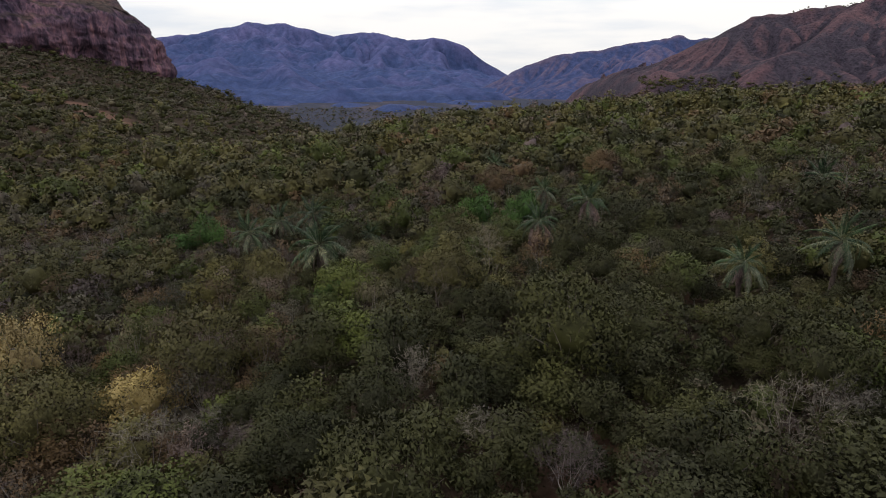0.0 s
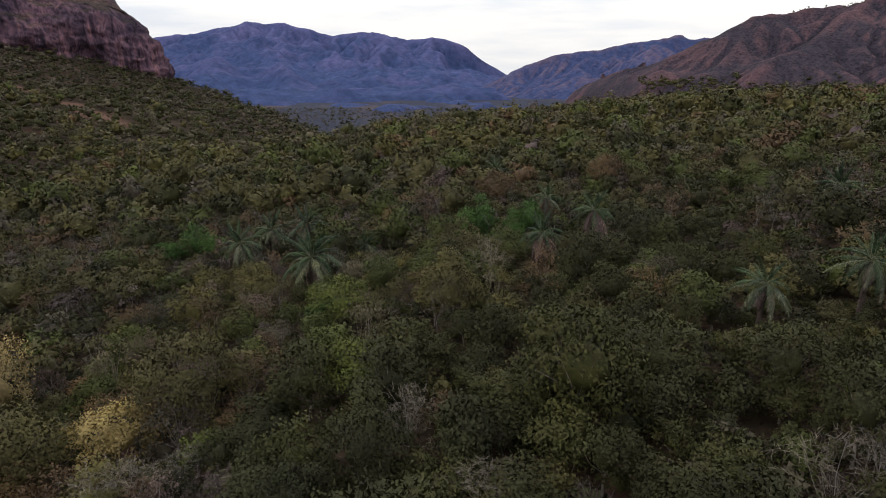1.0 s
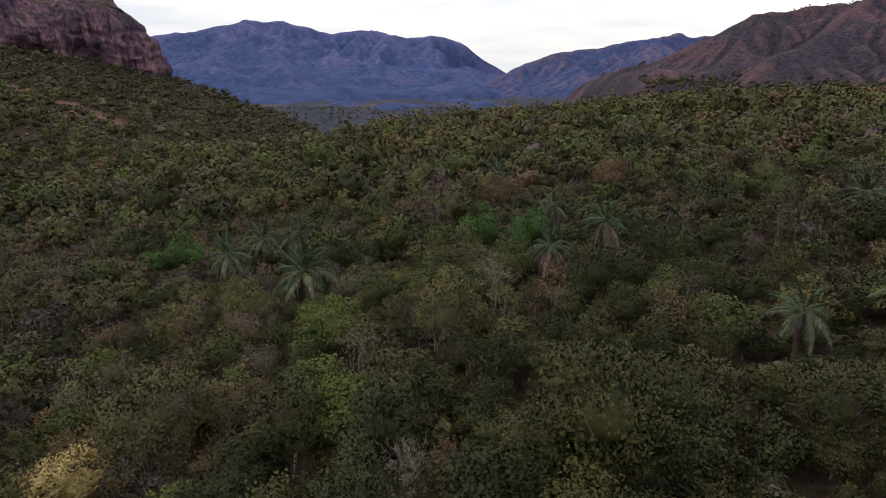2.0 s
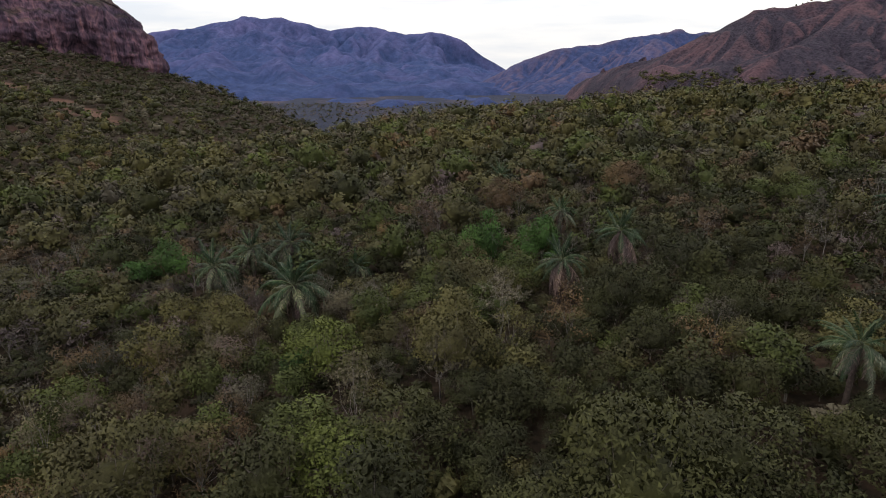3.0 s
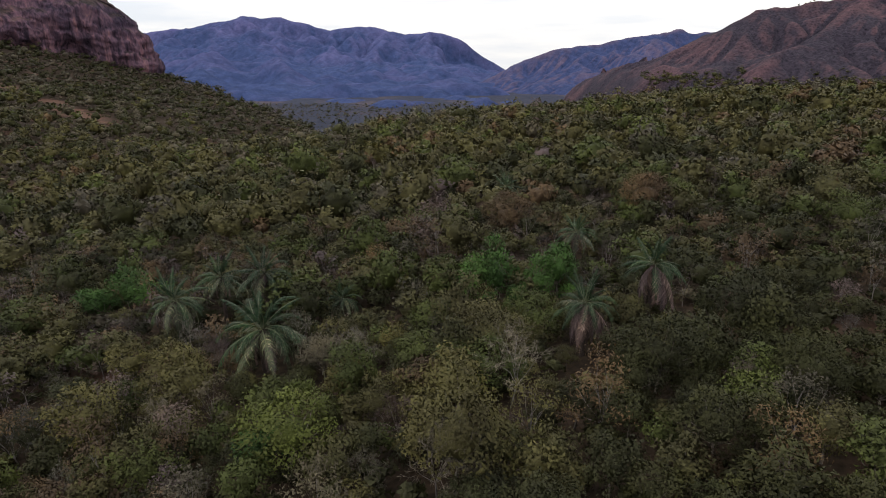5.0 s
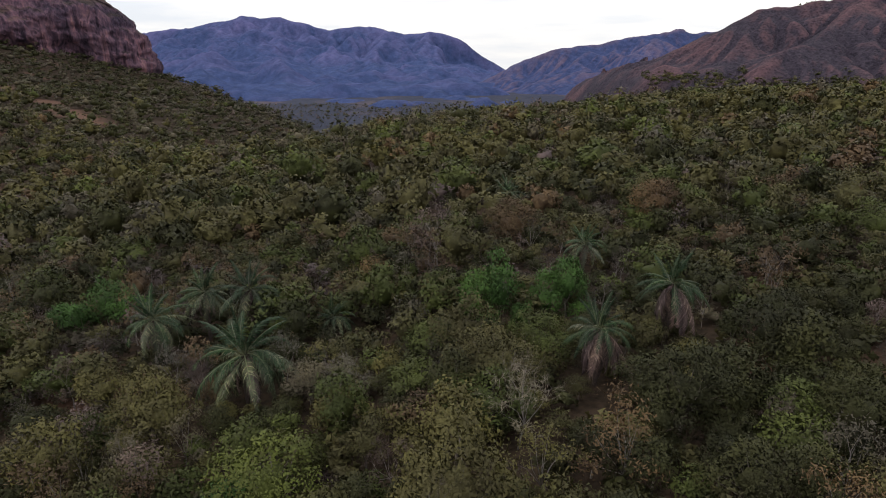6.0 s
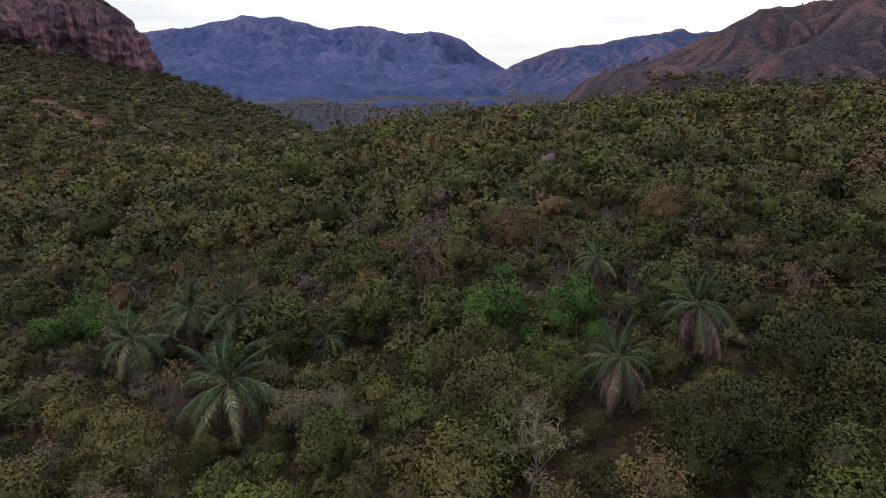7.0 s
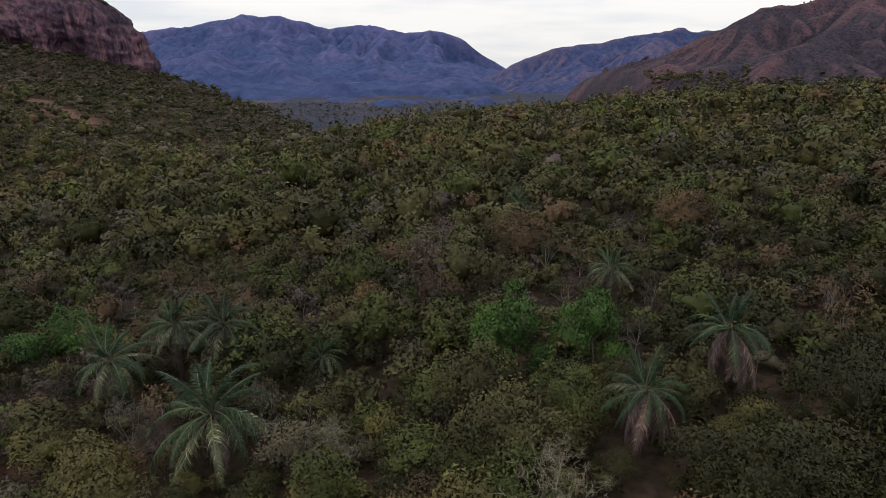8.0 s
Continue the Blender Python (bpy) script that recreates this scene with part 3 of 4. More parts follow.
def icosphere(fine):
    g = (1 + 5 ** 0.5) / 2
    V = [(-1, g, 0), (1, g, 0), (-1, -g, 0), (1, -g, 0), (0, -1, g), (0, 1, g), (0, -1, -g), (0, 1, -g), (g, 0, -1), (g, 0, 1), (-g, 0, -1), (-g, 0, 1)]
    F = [(0, 11, 5), (0, 5, 1), (0, 1, 7), (0, 7, 10), (0, 10, 11), (1, 5, 9), (5, 11, 4), (11, 10, 2), (10, 7, 6), (7, 1, 8),
         (3, 9, 4), (3, 4, 2), (3, 2, 6), (3, 6, 8), (3, 8, 9), (4, 9, 5), (2, 4, 11), (6, 2, 10), (8, 6, 7), (9, 8, 1)]
    V = [tuple(unit(np.array(v))) for v in V]
    for _ in range(fine):
        mids, out = {}, []

        def mid(a, b):
            key = (min(a, b), max(a, b))
            if key not in mids:
                mids[key] = len(V)
                V.append(tuple(unit(np.array(V[a]) + np.array(V[b]))))
            return mids[key]
        for a, b, c in F:
            ab, bc, ca = mid(a, b), mid(b, c), mid(c, a)
            out += [(a, ab, ca), (b, bc, ab), (c, ca, bc), (ab, bc, ca)]
        F = out
    return np.array(V), np.array(F)


BALLS = [icosphere(0), icosphere(1)]


def hull_of(rng, mids, radii, fine, fill, ragged):
    """One crumpled mass that follows the joined clumps."""
    d, faces = BALLS[fine]
    reach = np.full(len(d), 0.0)
    hub = mids[0]
    for c, r in zip(mids, radii):
        u, o = d / r, (hub - c) / r
        a, b, q = (u * u).sum(1), (u * o).sum(1), (o * o).sum() - 1
        inner = b * b - a * q
        reach = np.maximum(reach, np.where(inner > 0, (-b + np.sqrt(np.maximum(inner, 0))) / a, 0))
    return hub + d * (fill * reach * rng.uniform(1 - ragged, 1 + ragged, len(d)))[:, None], faces


def crown(rng, lobes, count, length, width, core=None, spread=0.8, fill=0.42, ragged=0.22, spray=9, loose=0.17):
    """Leaf sprays over the outer skin of the joined clumps, round a crumpled inner mass of foliage."""
    h = Heap()
    L = np.array(lobes)
    mids, radii = L[:, :3], L[:, [3, 3, 4]]
    middle = np.array((L[:, 0].mean(), L[:, 1].mean(), L[:, 2].min() - 0.2 * np.ptp(L[:, 2])))
    girth = np.array((1.0, 1.0, 0.9)) * max(0.6, np.ptp(L[:, 0]) / 2, L[:, 3].max())
    hubs = max(4, round(count / spray))
    tries = hubs * 5
    weight = radii[:, 0] * radii[:, 2] + 0.3 * (radii[:, 0] * radii[:, 2]).mean()
    own = rng.choice(len(L), tries, p=weight / weight.sum())
    d = unit(rng.normal(size=(tries, 3)))
    d[:, 2] = np.where(d[:, 2] < -0.45, -d[:, 2], d[:, 2])
    at = mids[own] + d * radii[own] * rng.uniform(0.86, 1.12, (tries, 1))
    inside = (((at[:, None, :] - mids[None]) / radii[None]) ** 2).sum(-1) < 0.74
    inside[np.arange(tries), own] = False
    free = np.where(~inside.any(1))[0][:hubs]
    at, d = at[free], d[free]
    pick = rng.integers(0, len(at), count)
    where = at[pick] + loose * rng.normal(size=(count, 3)) * np.array((1, 1, 0.75)) - d[pick] * 2.2 * loose * rng.random((count, 1)) ** 2
    face = unit(d[pick] + 0.25 * rng.normal(size=(count, 3)))
    h.add(*leaves(rng, where, face, length, width, spread, unit((where - middle) / girth)))
    if core is not None:
        v, faces = hull_of(rng, mids, radii, core, fill, ragged)
        h.add(v, None, None, faces)
    return h.arrays()


def limbs(rng, lobes, thick, lean=0.25):
    """A trunk, often forked at the ground, with a limb to each clump."""
    h = Heap()
    base = np.zeros(3)
    top = min(l[2] for l in lobes) * 0.55
    fork = np.array((rng.uniform(-lean, lean), rng.uniform(-lean, lean), top))
    h.add(*tube([base - (0, 0, 0.3), fork * 0.5 + rng.uniform(-0.06, 0.06, 3), fork], [thick * 1.25, thick, thick * 0.8], 6))
    for x, y, z, r, rz in lobes:
        end = np.array((x, y, z + 0.3 * rz))
        mid = fork * 0.5 + end * 0.5 + rng.uniform(-0.26, 0.26, 3) + (0, 0, 0.1)
        h.add(*tube([fork, mid, end], [thick * 0.42, thick * 0.28, thick * 0.08], 4))
    return h.arrays()


def twigs(rng, lobes, fork_z, thick, each=9, fine=6):
    """Bare branching: boughs to each clump, branches from them and fine twigs."""
    wood, hair = Heap(), Heap()
    fork = np.array((rng.uniform(-0.2, 0.2), rng.uniform(-0.2, 0.2), fork_z))
    wood.add(*tube([(0, 0, -0.3), fork * 0.5 + rng.uniform(-0.08, 0.08, 3), fork], [thick * 1.3, thick, thick * 0.85], 6))
    for x, y, z, r, rz in lobes:
        end = np.array((x, y, z))
        mid = fork * 0.5 + end * 0.5 + rng.uniform(-0.25, 0.25, 3)
        wood.add(*tube([fork, mid, end], [thick * 0.42, thick * 0.28, thick * 0.12], 4))
        for _ in range(each):
            d = unit(rng.normal(size=3) + (0, 0, 0.5))
            s = mid + (end - mid) * rng.uniform(0.3, 1.0)
            e = end + d * np.array((r, r, rz)) * rng.uniform(0.7, 1.15)
            m = (s + e) / 2 + rng.uniform(-0.12, 0.12, 3)
            hair.add(*tube([s, m, e], [thick * 0.12, thick * 0.08, thick * 0.03], 3))
            for _ in range(fine):
                p = m + (e - m) * rng.uniform(0, 1)
                t = p + unit(rng.normal(size=3) + d) * r * rng.uniform(0.15, 0.45)
                side = unit(np.cross(t - p, rng.normal(size=3))) * 0.008
                hair.add(np.array([p - side, p + side, t + side * 0.4, t - side * 0.4]), np.array([[0, 1, 2, 3]]))
    return wood.arrays(), hair.arrays()


# ---- plants: kinds, each built in a few forms ----
FORMS = {}


def leafy_forms(kind, count, width, height, clumps, leaf_count, length, leaf_w, seed, solid=True, thick=0.07):
    """Forms of one kind in six grades of fineness, from the near trees to the far woods."""
    grades = [[], [], [], [], [], []]
    for k in range(count):
        rng = np.random.default_rng(seed + k)
        w, hgt = width * rng.uniform(0.85, 1.2), height * rng.uniform(0.85, 1.2)
        core = 1 if solid else None
        lobes = dome_of(rng, w, hgt, clumps) if solid else lobes_of(rng, w, hgt, clumps)
        grades[0].append((crown(rng, lobes, leaf_count, length, leaf_w, core), limbs(rng, lobes, thick)))
        lobes = dome_of(rng, w, hgt, clumps - 2) if solid else lobes_of(rng, w, hgt, clumps - 2)
        grades[1].append((crown(rng, lobes, int(leaf_count * 0.30), length * 1.6, leaf_w * 1.75, 1 if solid else None, 0.65, 0.50, 0.22), limbs(rng, lobes[:5], thick)))
        grades[2].append(crown(rng, dome_of(rng, w, hgt, 8), int(leaf_count * 0.13), length * 2.5, leaf_w * 2.8, 1, 0.5, 0.62, 0.22, 4, 0.15))
        grades[3].append(crown(rng, dome_of(rng, w, hgt, 6), int(leaf_count * 0.065), length * 3.4, leaf_w * 3.9, 0, 0.45, 0.66, 0.2, 3, 0.16))
        grades[4].append(crown(rng, dome_of(rng, w, hgt, 4), 62, length * 3.9, leaf_w * 4.6, 0, 0.45, 0.60, 0.22, 2, 0.2))
        grades[5].append(crown(rng, dome_of(rng, w, hgt, 3), 40, length * 4.6, leaf_w * 5.4, 0, 0.45, 0.58, 0.22, 2, 0.24))
    FORMS[kind] = grades


leafy_forms("shrub", 8, 3.1, 3.4, 10, 1900, 0.165, 0.108, 100)
leafy_forms("tree", 5, 4.8, 4.6, 16, 4300, 0.16, 0.107, 200, True, 0.09)
leafy_forms("thin", 5, 3.1, 3.8, 10, 950, 0.155, 0.068, 300, False, 0.045)
leafy_forms("low", 4, 2.2, 1.9, 7, 900, 0.16, 0.105, 400, True, 0.04)
BARE_FORMS, BARE_FAR_FORMS = [], []
for k in range(5):
    rng = np.random.default_rng(500 + k)
    bare_lobes = lobes_of(rng, rng.uniform(2.8, 4.0), rng.uniform(3.2, 4.2), 8, 0.8)
    BARE_FORMS.append(twigs(rng, bare_lobes, rng.uniform(0.8, 1.4), 0.036, 15, 10))
    BARE_FAR_FORMS.append(twigs(rng, bare_lobes, rng.uniform(0.8, 1.4), 0.035, 7, 5))

BARE_TWIG = leaf_material("bare_twig", (0.064, 0.056, 0.050), (0.098, 0.086, 0.078), (0.155, 0.138, 0.125), 0.8, 0.1, 0.0, False)
MESHES = {}


def form_mesh(kind, k, tone):
    """The shared meshes of a near tree: its crown and its wood."""
    key = (kind, k, tone)
    if key not in MESHES:
        if kind == "bare":
            (wv, wq, wt, _), (hv, hq, ht, _) = BARE_FORMS[k]
            MESHES[key] = (fast_mesh("bare_crown", hv, hq, ht, [LEAF["mauve"] if tone == "mauve" else BARE_TWIG]), fast_mesh("trunk", wv, wq, wt, [PALE_BARK], smooth=True))
        else:
            (cv, cq, ct, cn), (wv, wq, wt, _) = FORMS[kind][0][k]
            MESHES[key] = (fast_mesh("crown", cv, cq, ct, [LEAF[tone]], normals=cn), fast_mesh("trunk", wv, wq, wt, [BARK if kind != "thin" else PALE_BARK], smooth=True))
    return MESHES[key]


LABELS = {
    ("shrub", "olive"): ("shrub_tree", "rounded olive-green shrub in dense dry bushland", "shrub"),
    ("shrub", "dark"): ("shrub_tree", "dark green rounded shrub crowded among other bushes", "shrub"),
    ("shrub", "lime"): ("shrub_tree", "yellow-green leafy shrub standing in dry bushland", "shrub"),
    ("shrub", "tan"): ("dry_shrub", "shrub with brown drying leaves in bushland", "shrub"),
    ("shrub", "green"): ("shrub_tree", "fresh green shrub among duller bushes", "shrub"),
    ("tree", "olive"): ("broad_tree", "broad olive-green tree rising over the bushes", "tree"),
    ("tree", "dark"): ("broad_tree", "broad dark green tree rising over the bushes", "tree"),
    ("tree", "lime"): ("broad_tree", "broad yellow-green tree rising over the bushes", "tree"),
    ("tree", "green"): ("broad_tree", "bright fresh green spreading tree among dull bushes", "tree"),
    ("tree", "tan"): ("broad_tree", "broad tree with tan drying leaves", "tree"),
    ("tree", "yellow"): ("yellow_tree", "spreading tree with pale yellow leaves and pale trunk", "tree"),
    ("thin", "tan"): ("thin_tree", "thinly leaved tree with brown leaves and grey limbs", "tree"),
    ("thin", "olive"): ("thin_tree", "thinly leaved olive tree with grey limbs showing", "tree"),
    ("thin", "mauve"): ("thin_tree", "nearly leafless grey-mauve tree with fine twigs", "tree"),
    ("thin", "yellow"): ("yellow_tree", "thin tree with pale yellow leaves and pale trunk", "tree"),
    ("shrub", "ash"): ("dry_shrub", "grey-brown half-dry shrub crowded in bushland", "shrub"),
    ("thin", "ash"): ("thin_tree", "thin grey-brown tree with sparse dry leaves", "tree"),
    ("low", "olive"): ("low_bush", "low olive-green bush on red soil", "bush"),
    ("low", "dark"): ("low_bush", "low dark green bush between taller shrubs", "bush"),
    ("low", "lime"): ("low_bush", "low yellow-green bush between taller shrubs", "bush"),
    ("low", "tan"): ("low_bush", "low bush with brown dry leaves", "bush"),
    ("bare", "pale"): ("bare_tree", "leafless tree with pale grey branching twigs", "tree"),
    ("bare", "ash"): ("bare_tree", "leafless grey-brown shrub with fine twigs", "tree"),
    ("bare", "mauve"): ("bare_tree", "leafless mauve-grey shrub with fine twigs", "tree"),
}


def plant(kind, k, tone, x, y, size=1.0, turn=0.0, tall=1.0, z=None):
    """One near tree or shrub: a thing with its crown and its trunk."""
    name, label, category = LABELS[(kind, tone)]
    top, wood = form_mesh(kind, k, tone)
    thing = new(name)
    thing.empty_display_size = 0.2
    tagged(thing, label, category, label)
    thing.matrix_basis = Matrix.LocRotScale((x, y, float(ground_z(x, y)) if z is None else z), Euler((0, 0, turn)), (size, size, size * tall))
    for part_name, me in (("trunk", wood), ("bare_crown" if kind == "bare" else "crown", top)):
        ob = new(part_name, me)
        ob.parent = thing
    return thing


# ---- the palms ----
def frond_mesh(seed, length, droop, dead=False, leaf="palm"):
    """An arching feather leaf: a stalk and its folded leaflets."""
    rng = np.random.default_rng(seed)
    h = Heap()
    n = 15
    s = np.linspace(0, 1, n)
    bend = droop * s ** (0.45 if dead else 1.35)
    step = length / (n - 1)
    px = np.concatenate([[0], np.cumsum(np.cos(bend[1:]) * step)])
    pz = np.concatenate([[0], np.cumsum(-np.sin(bend[1:]) * step)])
    py = 0.05 * length * np.sin(s * 2.2 + rng.uniform(0, 3))
    path = np.stack([px, py, pz], 1)
    h.add(*tube(path[::2], 0.042 * (1 - 0.8 * s[::2]), 4))
    stalk_faces = h.n
    for u in np.linspace(0.14, 0.99, 38):
        k = min(int(u * (n - 1)), n - 2)
        f = u * (n - 1) - k
        p = path[k] * (1 - f) + path[k + 1] * f
        d = unit(path[k + 1] - path[k])
        across = unit(np.cross(d, (0, 0, 1)))
        ll = length * 0.165 * math.sin(math.pi * min(1, 0.22 + 0.72 * u)) * rng.uniform(0.55, 1.25)
        for sgn in (-1, 1):
            sag = (0.95 if not dead else 1.3) * rng.uniform(0.6, 1.4)
            out = unit(across * sgn + d * 0.75 + np.array((0, 0, -0.15)))
            m = p + out * ll * 0.5
            e = p + out * ll * 0.9 + np.array((0, 0, -sag * ll * 0.55))
            wv = d * 0.031 * rng.uniform(0.7, 1.3)
            h.add(np.array([p - wv * 0.6, p + wv * 0.6, m + wv, m - wv, e]), np.array([[0, 1, 2, 3]]), None, np.array([[3, 2, 4]]))
    v, q, t, _ = h.arrays()
    on_stalk = (q.max(1) < stalk_faces).astype(int)
    return fast_mesh("frond", v, q, t, [LEAF["thatch" if dead else leaf], LEAF["thatch" if dead else "stalk"]], on_stalk, np.zeros(len(t), int))


FRONDS = [frond_mesh(700 + k, 3.9, 1.15 + 0.24 * k) for k in range(5)]
OLD_FRONDS = [frond_mesh(705 + k, 4.0, 0.8 + 0.35 * k, False, "old") for k in range(3)]
SPEARS = [frond_mesh(710 + k, 3.2, 0.35 + 0.2 * k) for k in range(3)]
DEAD = [frond_mesh(720 + k, 2.9, 1.15 + 0.2 * k, True) for k in range(3)]


def palm_trunk_mesh(height):
    h = Heap()
    ks = np.linspace(0, 1, 9)
    h.add(*tube([(0.06 * math.sin(3 * t), 0, -0.4 + t * (height + 0.4)) for t in ks], 0.19 + 0.05 * ks + 0.05 * (1 - ks) ** 3, 10))
    rng = np.random.default_rng(int(height * 100))
    for k in range(34):
        g, z = 2.4 * k, height * (0.35 + 0.62 * k / 34)
        o = np.array((math.cos(g), math.sin(g), 0))
        p = o * 0.2 + (0, 0, z)
        h.add(*tube([p, p + o * 0.13 + (0, 0, 0.22 * rng.uniform(0.7, 1.3))], [0.07, 0.035], 4))
    v, q, t, _ = h.arrays()
    return fast_mesh("trunk", v, q, t, [PALM_BARK])


def palm(x, y, crown_z, size, seed, skirt=8, label="feather palm with drooping grey-green fronds in the bushland"):
    """A short palm: trunk, green fronds and a skirt of hanging dead ones."""
    rng = np.random.default_rng(seed)
    g = float(ground_z(x, y))
    hgt = max(1.2, crown_z - g) / size
    thing = new("palm_tree")
    tagged(thing, label, "palm", "palms in the bushland")
    thing.matrix_basis = Matrix.LocRotScale((x, y, g), Euler((0, 0, rng.uniform(0, 6.28))), (size, size, size))
    ob = new("trunk", palm_trunk_mesh(round(hgt, 2)))
    ob.parent = thing
    total = 27 if skirt < 9 else 21
    skirt = max(skirt, 14)
    full = total == 21
    for k in range(total):
        u = k / (total - 1)
        lift = 80 - (115 if not full else 95) * u ** 0.85 + rng.uniform(-14, 14)
        me = SPEARS[k % 3] if k < 7 else OLD_FRONDS[k % 3] if k > 16 and (not full or k % 2) else FRONDS[k % 5]
        ob = new("frond", me)
        ob.parent = thing
        ob.matrix_basis = Matrix.Translation((0, 0, hgt)) @ Matrix.Rotation(2.39996 * k + rng.uniform(-0.25, 0.25), 4, "Z") @ Matrix.Rotation(-radians(lift), 4, "Y") @ Matrix.Rotation(rng.uniform(-0.3, 0.3), 4, "X") @ Matrix.Translation((0.12, 0, 0)) @ Matrix.Scale(rng.uniform(0.82, 1.08), 4)
    for k in range(skirt):
        ob = new("dead_frond", DEAD[k % 3])
        ob["label"] = "dry brown hanging dead frond"
        ob.parent = thing
        ob.matrix_basis = Matrix.Translation((0, 0, hgt - 0.15)) @ Matrix.Rotation(2.1 * k + rng.uniform(-0.4, 0.4), 4, "Z") @ Matrix.Rotation(radians(rng.uniform(0, 35) if not full else rng.uniform(5, 40)), 4, "Y") @ Matrix.Translation((0.15, 0, 0)) @ Matrix.Scale(rng.uniform(0.6, 1.0) * (0.95 if not full else 1.75), 4)
    return thing


PALMS = [(-13.0, 56.4, 6.1, 1.15, 1, 8), (-22.7, 63.6, 5.2, 0.9, 2, 6), (-15.4, 65.3, 7.0, 0.85, 3, 8), (9.2, 53.0, 9.6, 0.68, 4, 34), (15.0, 57.3, 10.7, 0.74, 5, 26),
         (19.9, 35.4, 11.5, 0.6, 6, 8), (26.3, 35.7, 13.0, 0.66, 7, 8), (-8.8, 65.3, 4.6, 0.6, 8, 2), (-20.5, 68.5, 5.5, 0.8, 9, 5), (13.0, 72.0, 8.6, 0.7, 10, 3),
         (8.8, 96.0, 7.9, 0.75, 11, 5), (41.0, 60.5, 12.5, 0.85, 12, 6)]
for row in PALMS:
    palm(*row)

# ---- single trees that stand out ----
STANDING = [  # kind, form, tone, x, y, size, turn, tall
    ("shrub", 0, "green", 2.6, 62.6, 0.9, 0.4, 1.65), ("shrub", 1, "green", 4.5, 63.3, 1.0, 2.0, 1.75), ("shrub", 2, "green", 3.5, 61.3, 0.6, 1.0, 1.3), ("shrub", 3, "green", 6.0, 62.0, 0.7, 1.0, 1.3),
    ("shrub", 4, "green", 7.9, 62.8, 0.85, 2.9, 1.5), ("shrub", 5, "green", 9.7, 63.4, 1.0, 0.9, 1.55), ("shrub", 6, "green", 10.6, 62.0, 0.65, 1.9, 1.4),
    ("shrub", 7, "green", -29.3, 71.6, 1.0, 0.9, 1.3), ("shrub", 0, "green", -31.8, 72.6, 1.2, 2.5, 1.3), ("shrub", 3, "green", -34.4, 72.2, 1.05, 0.5, 1.2), ("shrub", 5, "green", -36.4, 73.0, 0.9, 1.5, 1.1),
    ("tree", 2, "lime", -6.3, 33.4, 1.1, 1.2, 0.85), ("tree", 3, "dark", -2.6, 33.2, 1.1, 2.2, 0.85), ("tree", 4, "lime", -4.6, 31.9, 1.0, 0.2, 0.85), ("tree", 1, "olive", 2.9, 51.6, 1.0, 0.3, 1.0),
    ("tree", 0, "yellow", -18.6, 30.4, 1.0, 0.7, 0.95), ("tree", 1, "yellow", -29.5, 35.5, 0.95, 1.9, 1.65),
    ("bare", 0, "pale", 3.8, 47.4, 1.45, 0.5, 1.0), ("bare", 1, "pale", 13.8, 19.2, 1.2, 1.1, 1.0), ("bare", 2, "pale", 17.0, 21.0, 1.2, 2.2, 0.95),
    ("bare", 3, "mauve", -27.7, 64.5, 1.1, 0.2, 0.9), ("bare", 4, "mauve", -31.0, 64.3, 1.1, 1.4, 0.8),
    ("thin", 1, "mauve", -0.5, 81.0, 1.8, 0.6, 1.25), ("tree", 3, "tan", 8.0, 85.6, 1.2, 2.8, 1.0), ("tree", 0, "tan", 24.3, 85.0, 1.2, 0.1, 1.1), ("tree", 2, "lime", 28.4, 86.0, 1.1, 1.3, 1.0),
    ("thin", 2, "tan", -6.5, 73.0, 1.25, 0.9, 1.1), ("thin", 3, "tan", -11.0, 89.0, 1.4, 2.1, 1.0), ("tree", 1, "lime", 39.2, 71.8, 1.05, 0.0, 0.9), ("thin", 4, "tan", -3.6, 84.0, 1.4, 1.5, 1.0),
    ("bare", 2, "pale", -21.0, 84.0, 1.0, 0.7, 1.0), ("shrub", 1, "green", -9.5, 43.8, 0.9, 0.0, 1.0),
]
for kind, k, tone, x, y, size, turn, tall in STANDING:
    plant(kind, k, tone, x, y, size, turn, tall)
GAPS = [(r[0], r[1], 1.8) for r in PALMS] + [(0.94 * r[0], r[1] - 2.8, 2.0) for r in PALMS] + [(0.89 * r[0], r[1] - 5.2, 1.8) for r in PALMS] + [(6.2, 51.8, 1.6), (9.0, 50.6, 1.8), (7.6, 49.0, 1.3), (-12.6, 53.4, 1.8), (15.0, 54.8, 1.6), (-22.3, 61.4, 1.3), (18.8, 33.0, 1.8), (25.0, 33.2, 1.8), (24.0, 31.6, 2.0), (21.8, 32.4, 2.0), (3.4, 45.2, 1.6), (4.6, 49.6, 1.6), (3.6, 59.4, 2.3), (7.0, 60.0, 2.3), (9.6, 60.4, 1.9), (3.4, 57.4, 1.8), (8.0, 57.6, 1.8), (-30.0, 68.8, 2.3), (-33.6, 69.2, 2.3), (-45.0, 54.0, 2.6), (-20.0, 33.6, 1.3), (-17.6, 28.0, 1.7), (-19.6, 28.2, 1.5), (-28.6, 33.2, 1.6)]
TAKEN = np.array([(r[0], r[1], 0.9) for r in PALMS] + [(r[3], r[4], (1.9 if r[0] == "tree" else 1.3) * r[5]) for r in STANDING])

# ---- the bushland ----
TONES = ["olive", "dark", "lime", "tan", "green", "mauve", "ash"]
TONE_MATS = [LEAF[t] for t in TONES] + [PALE_BARK]


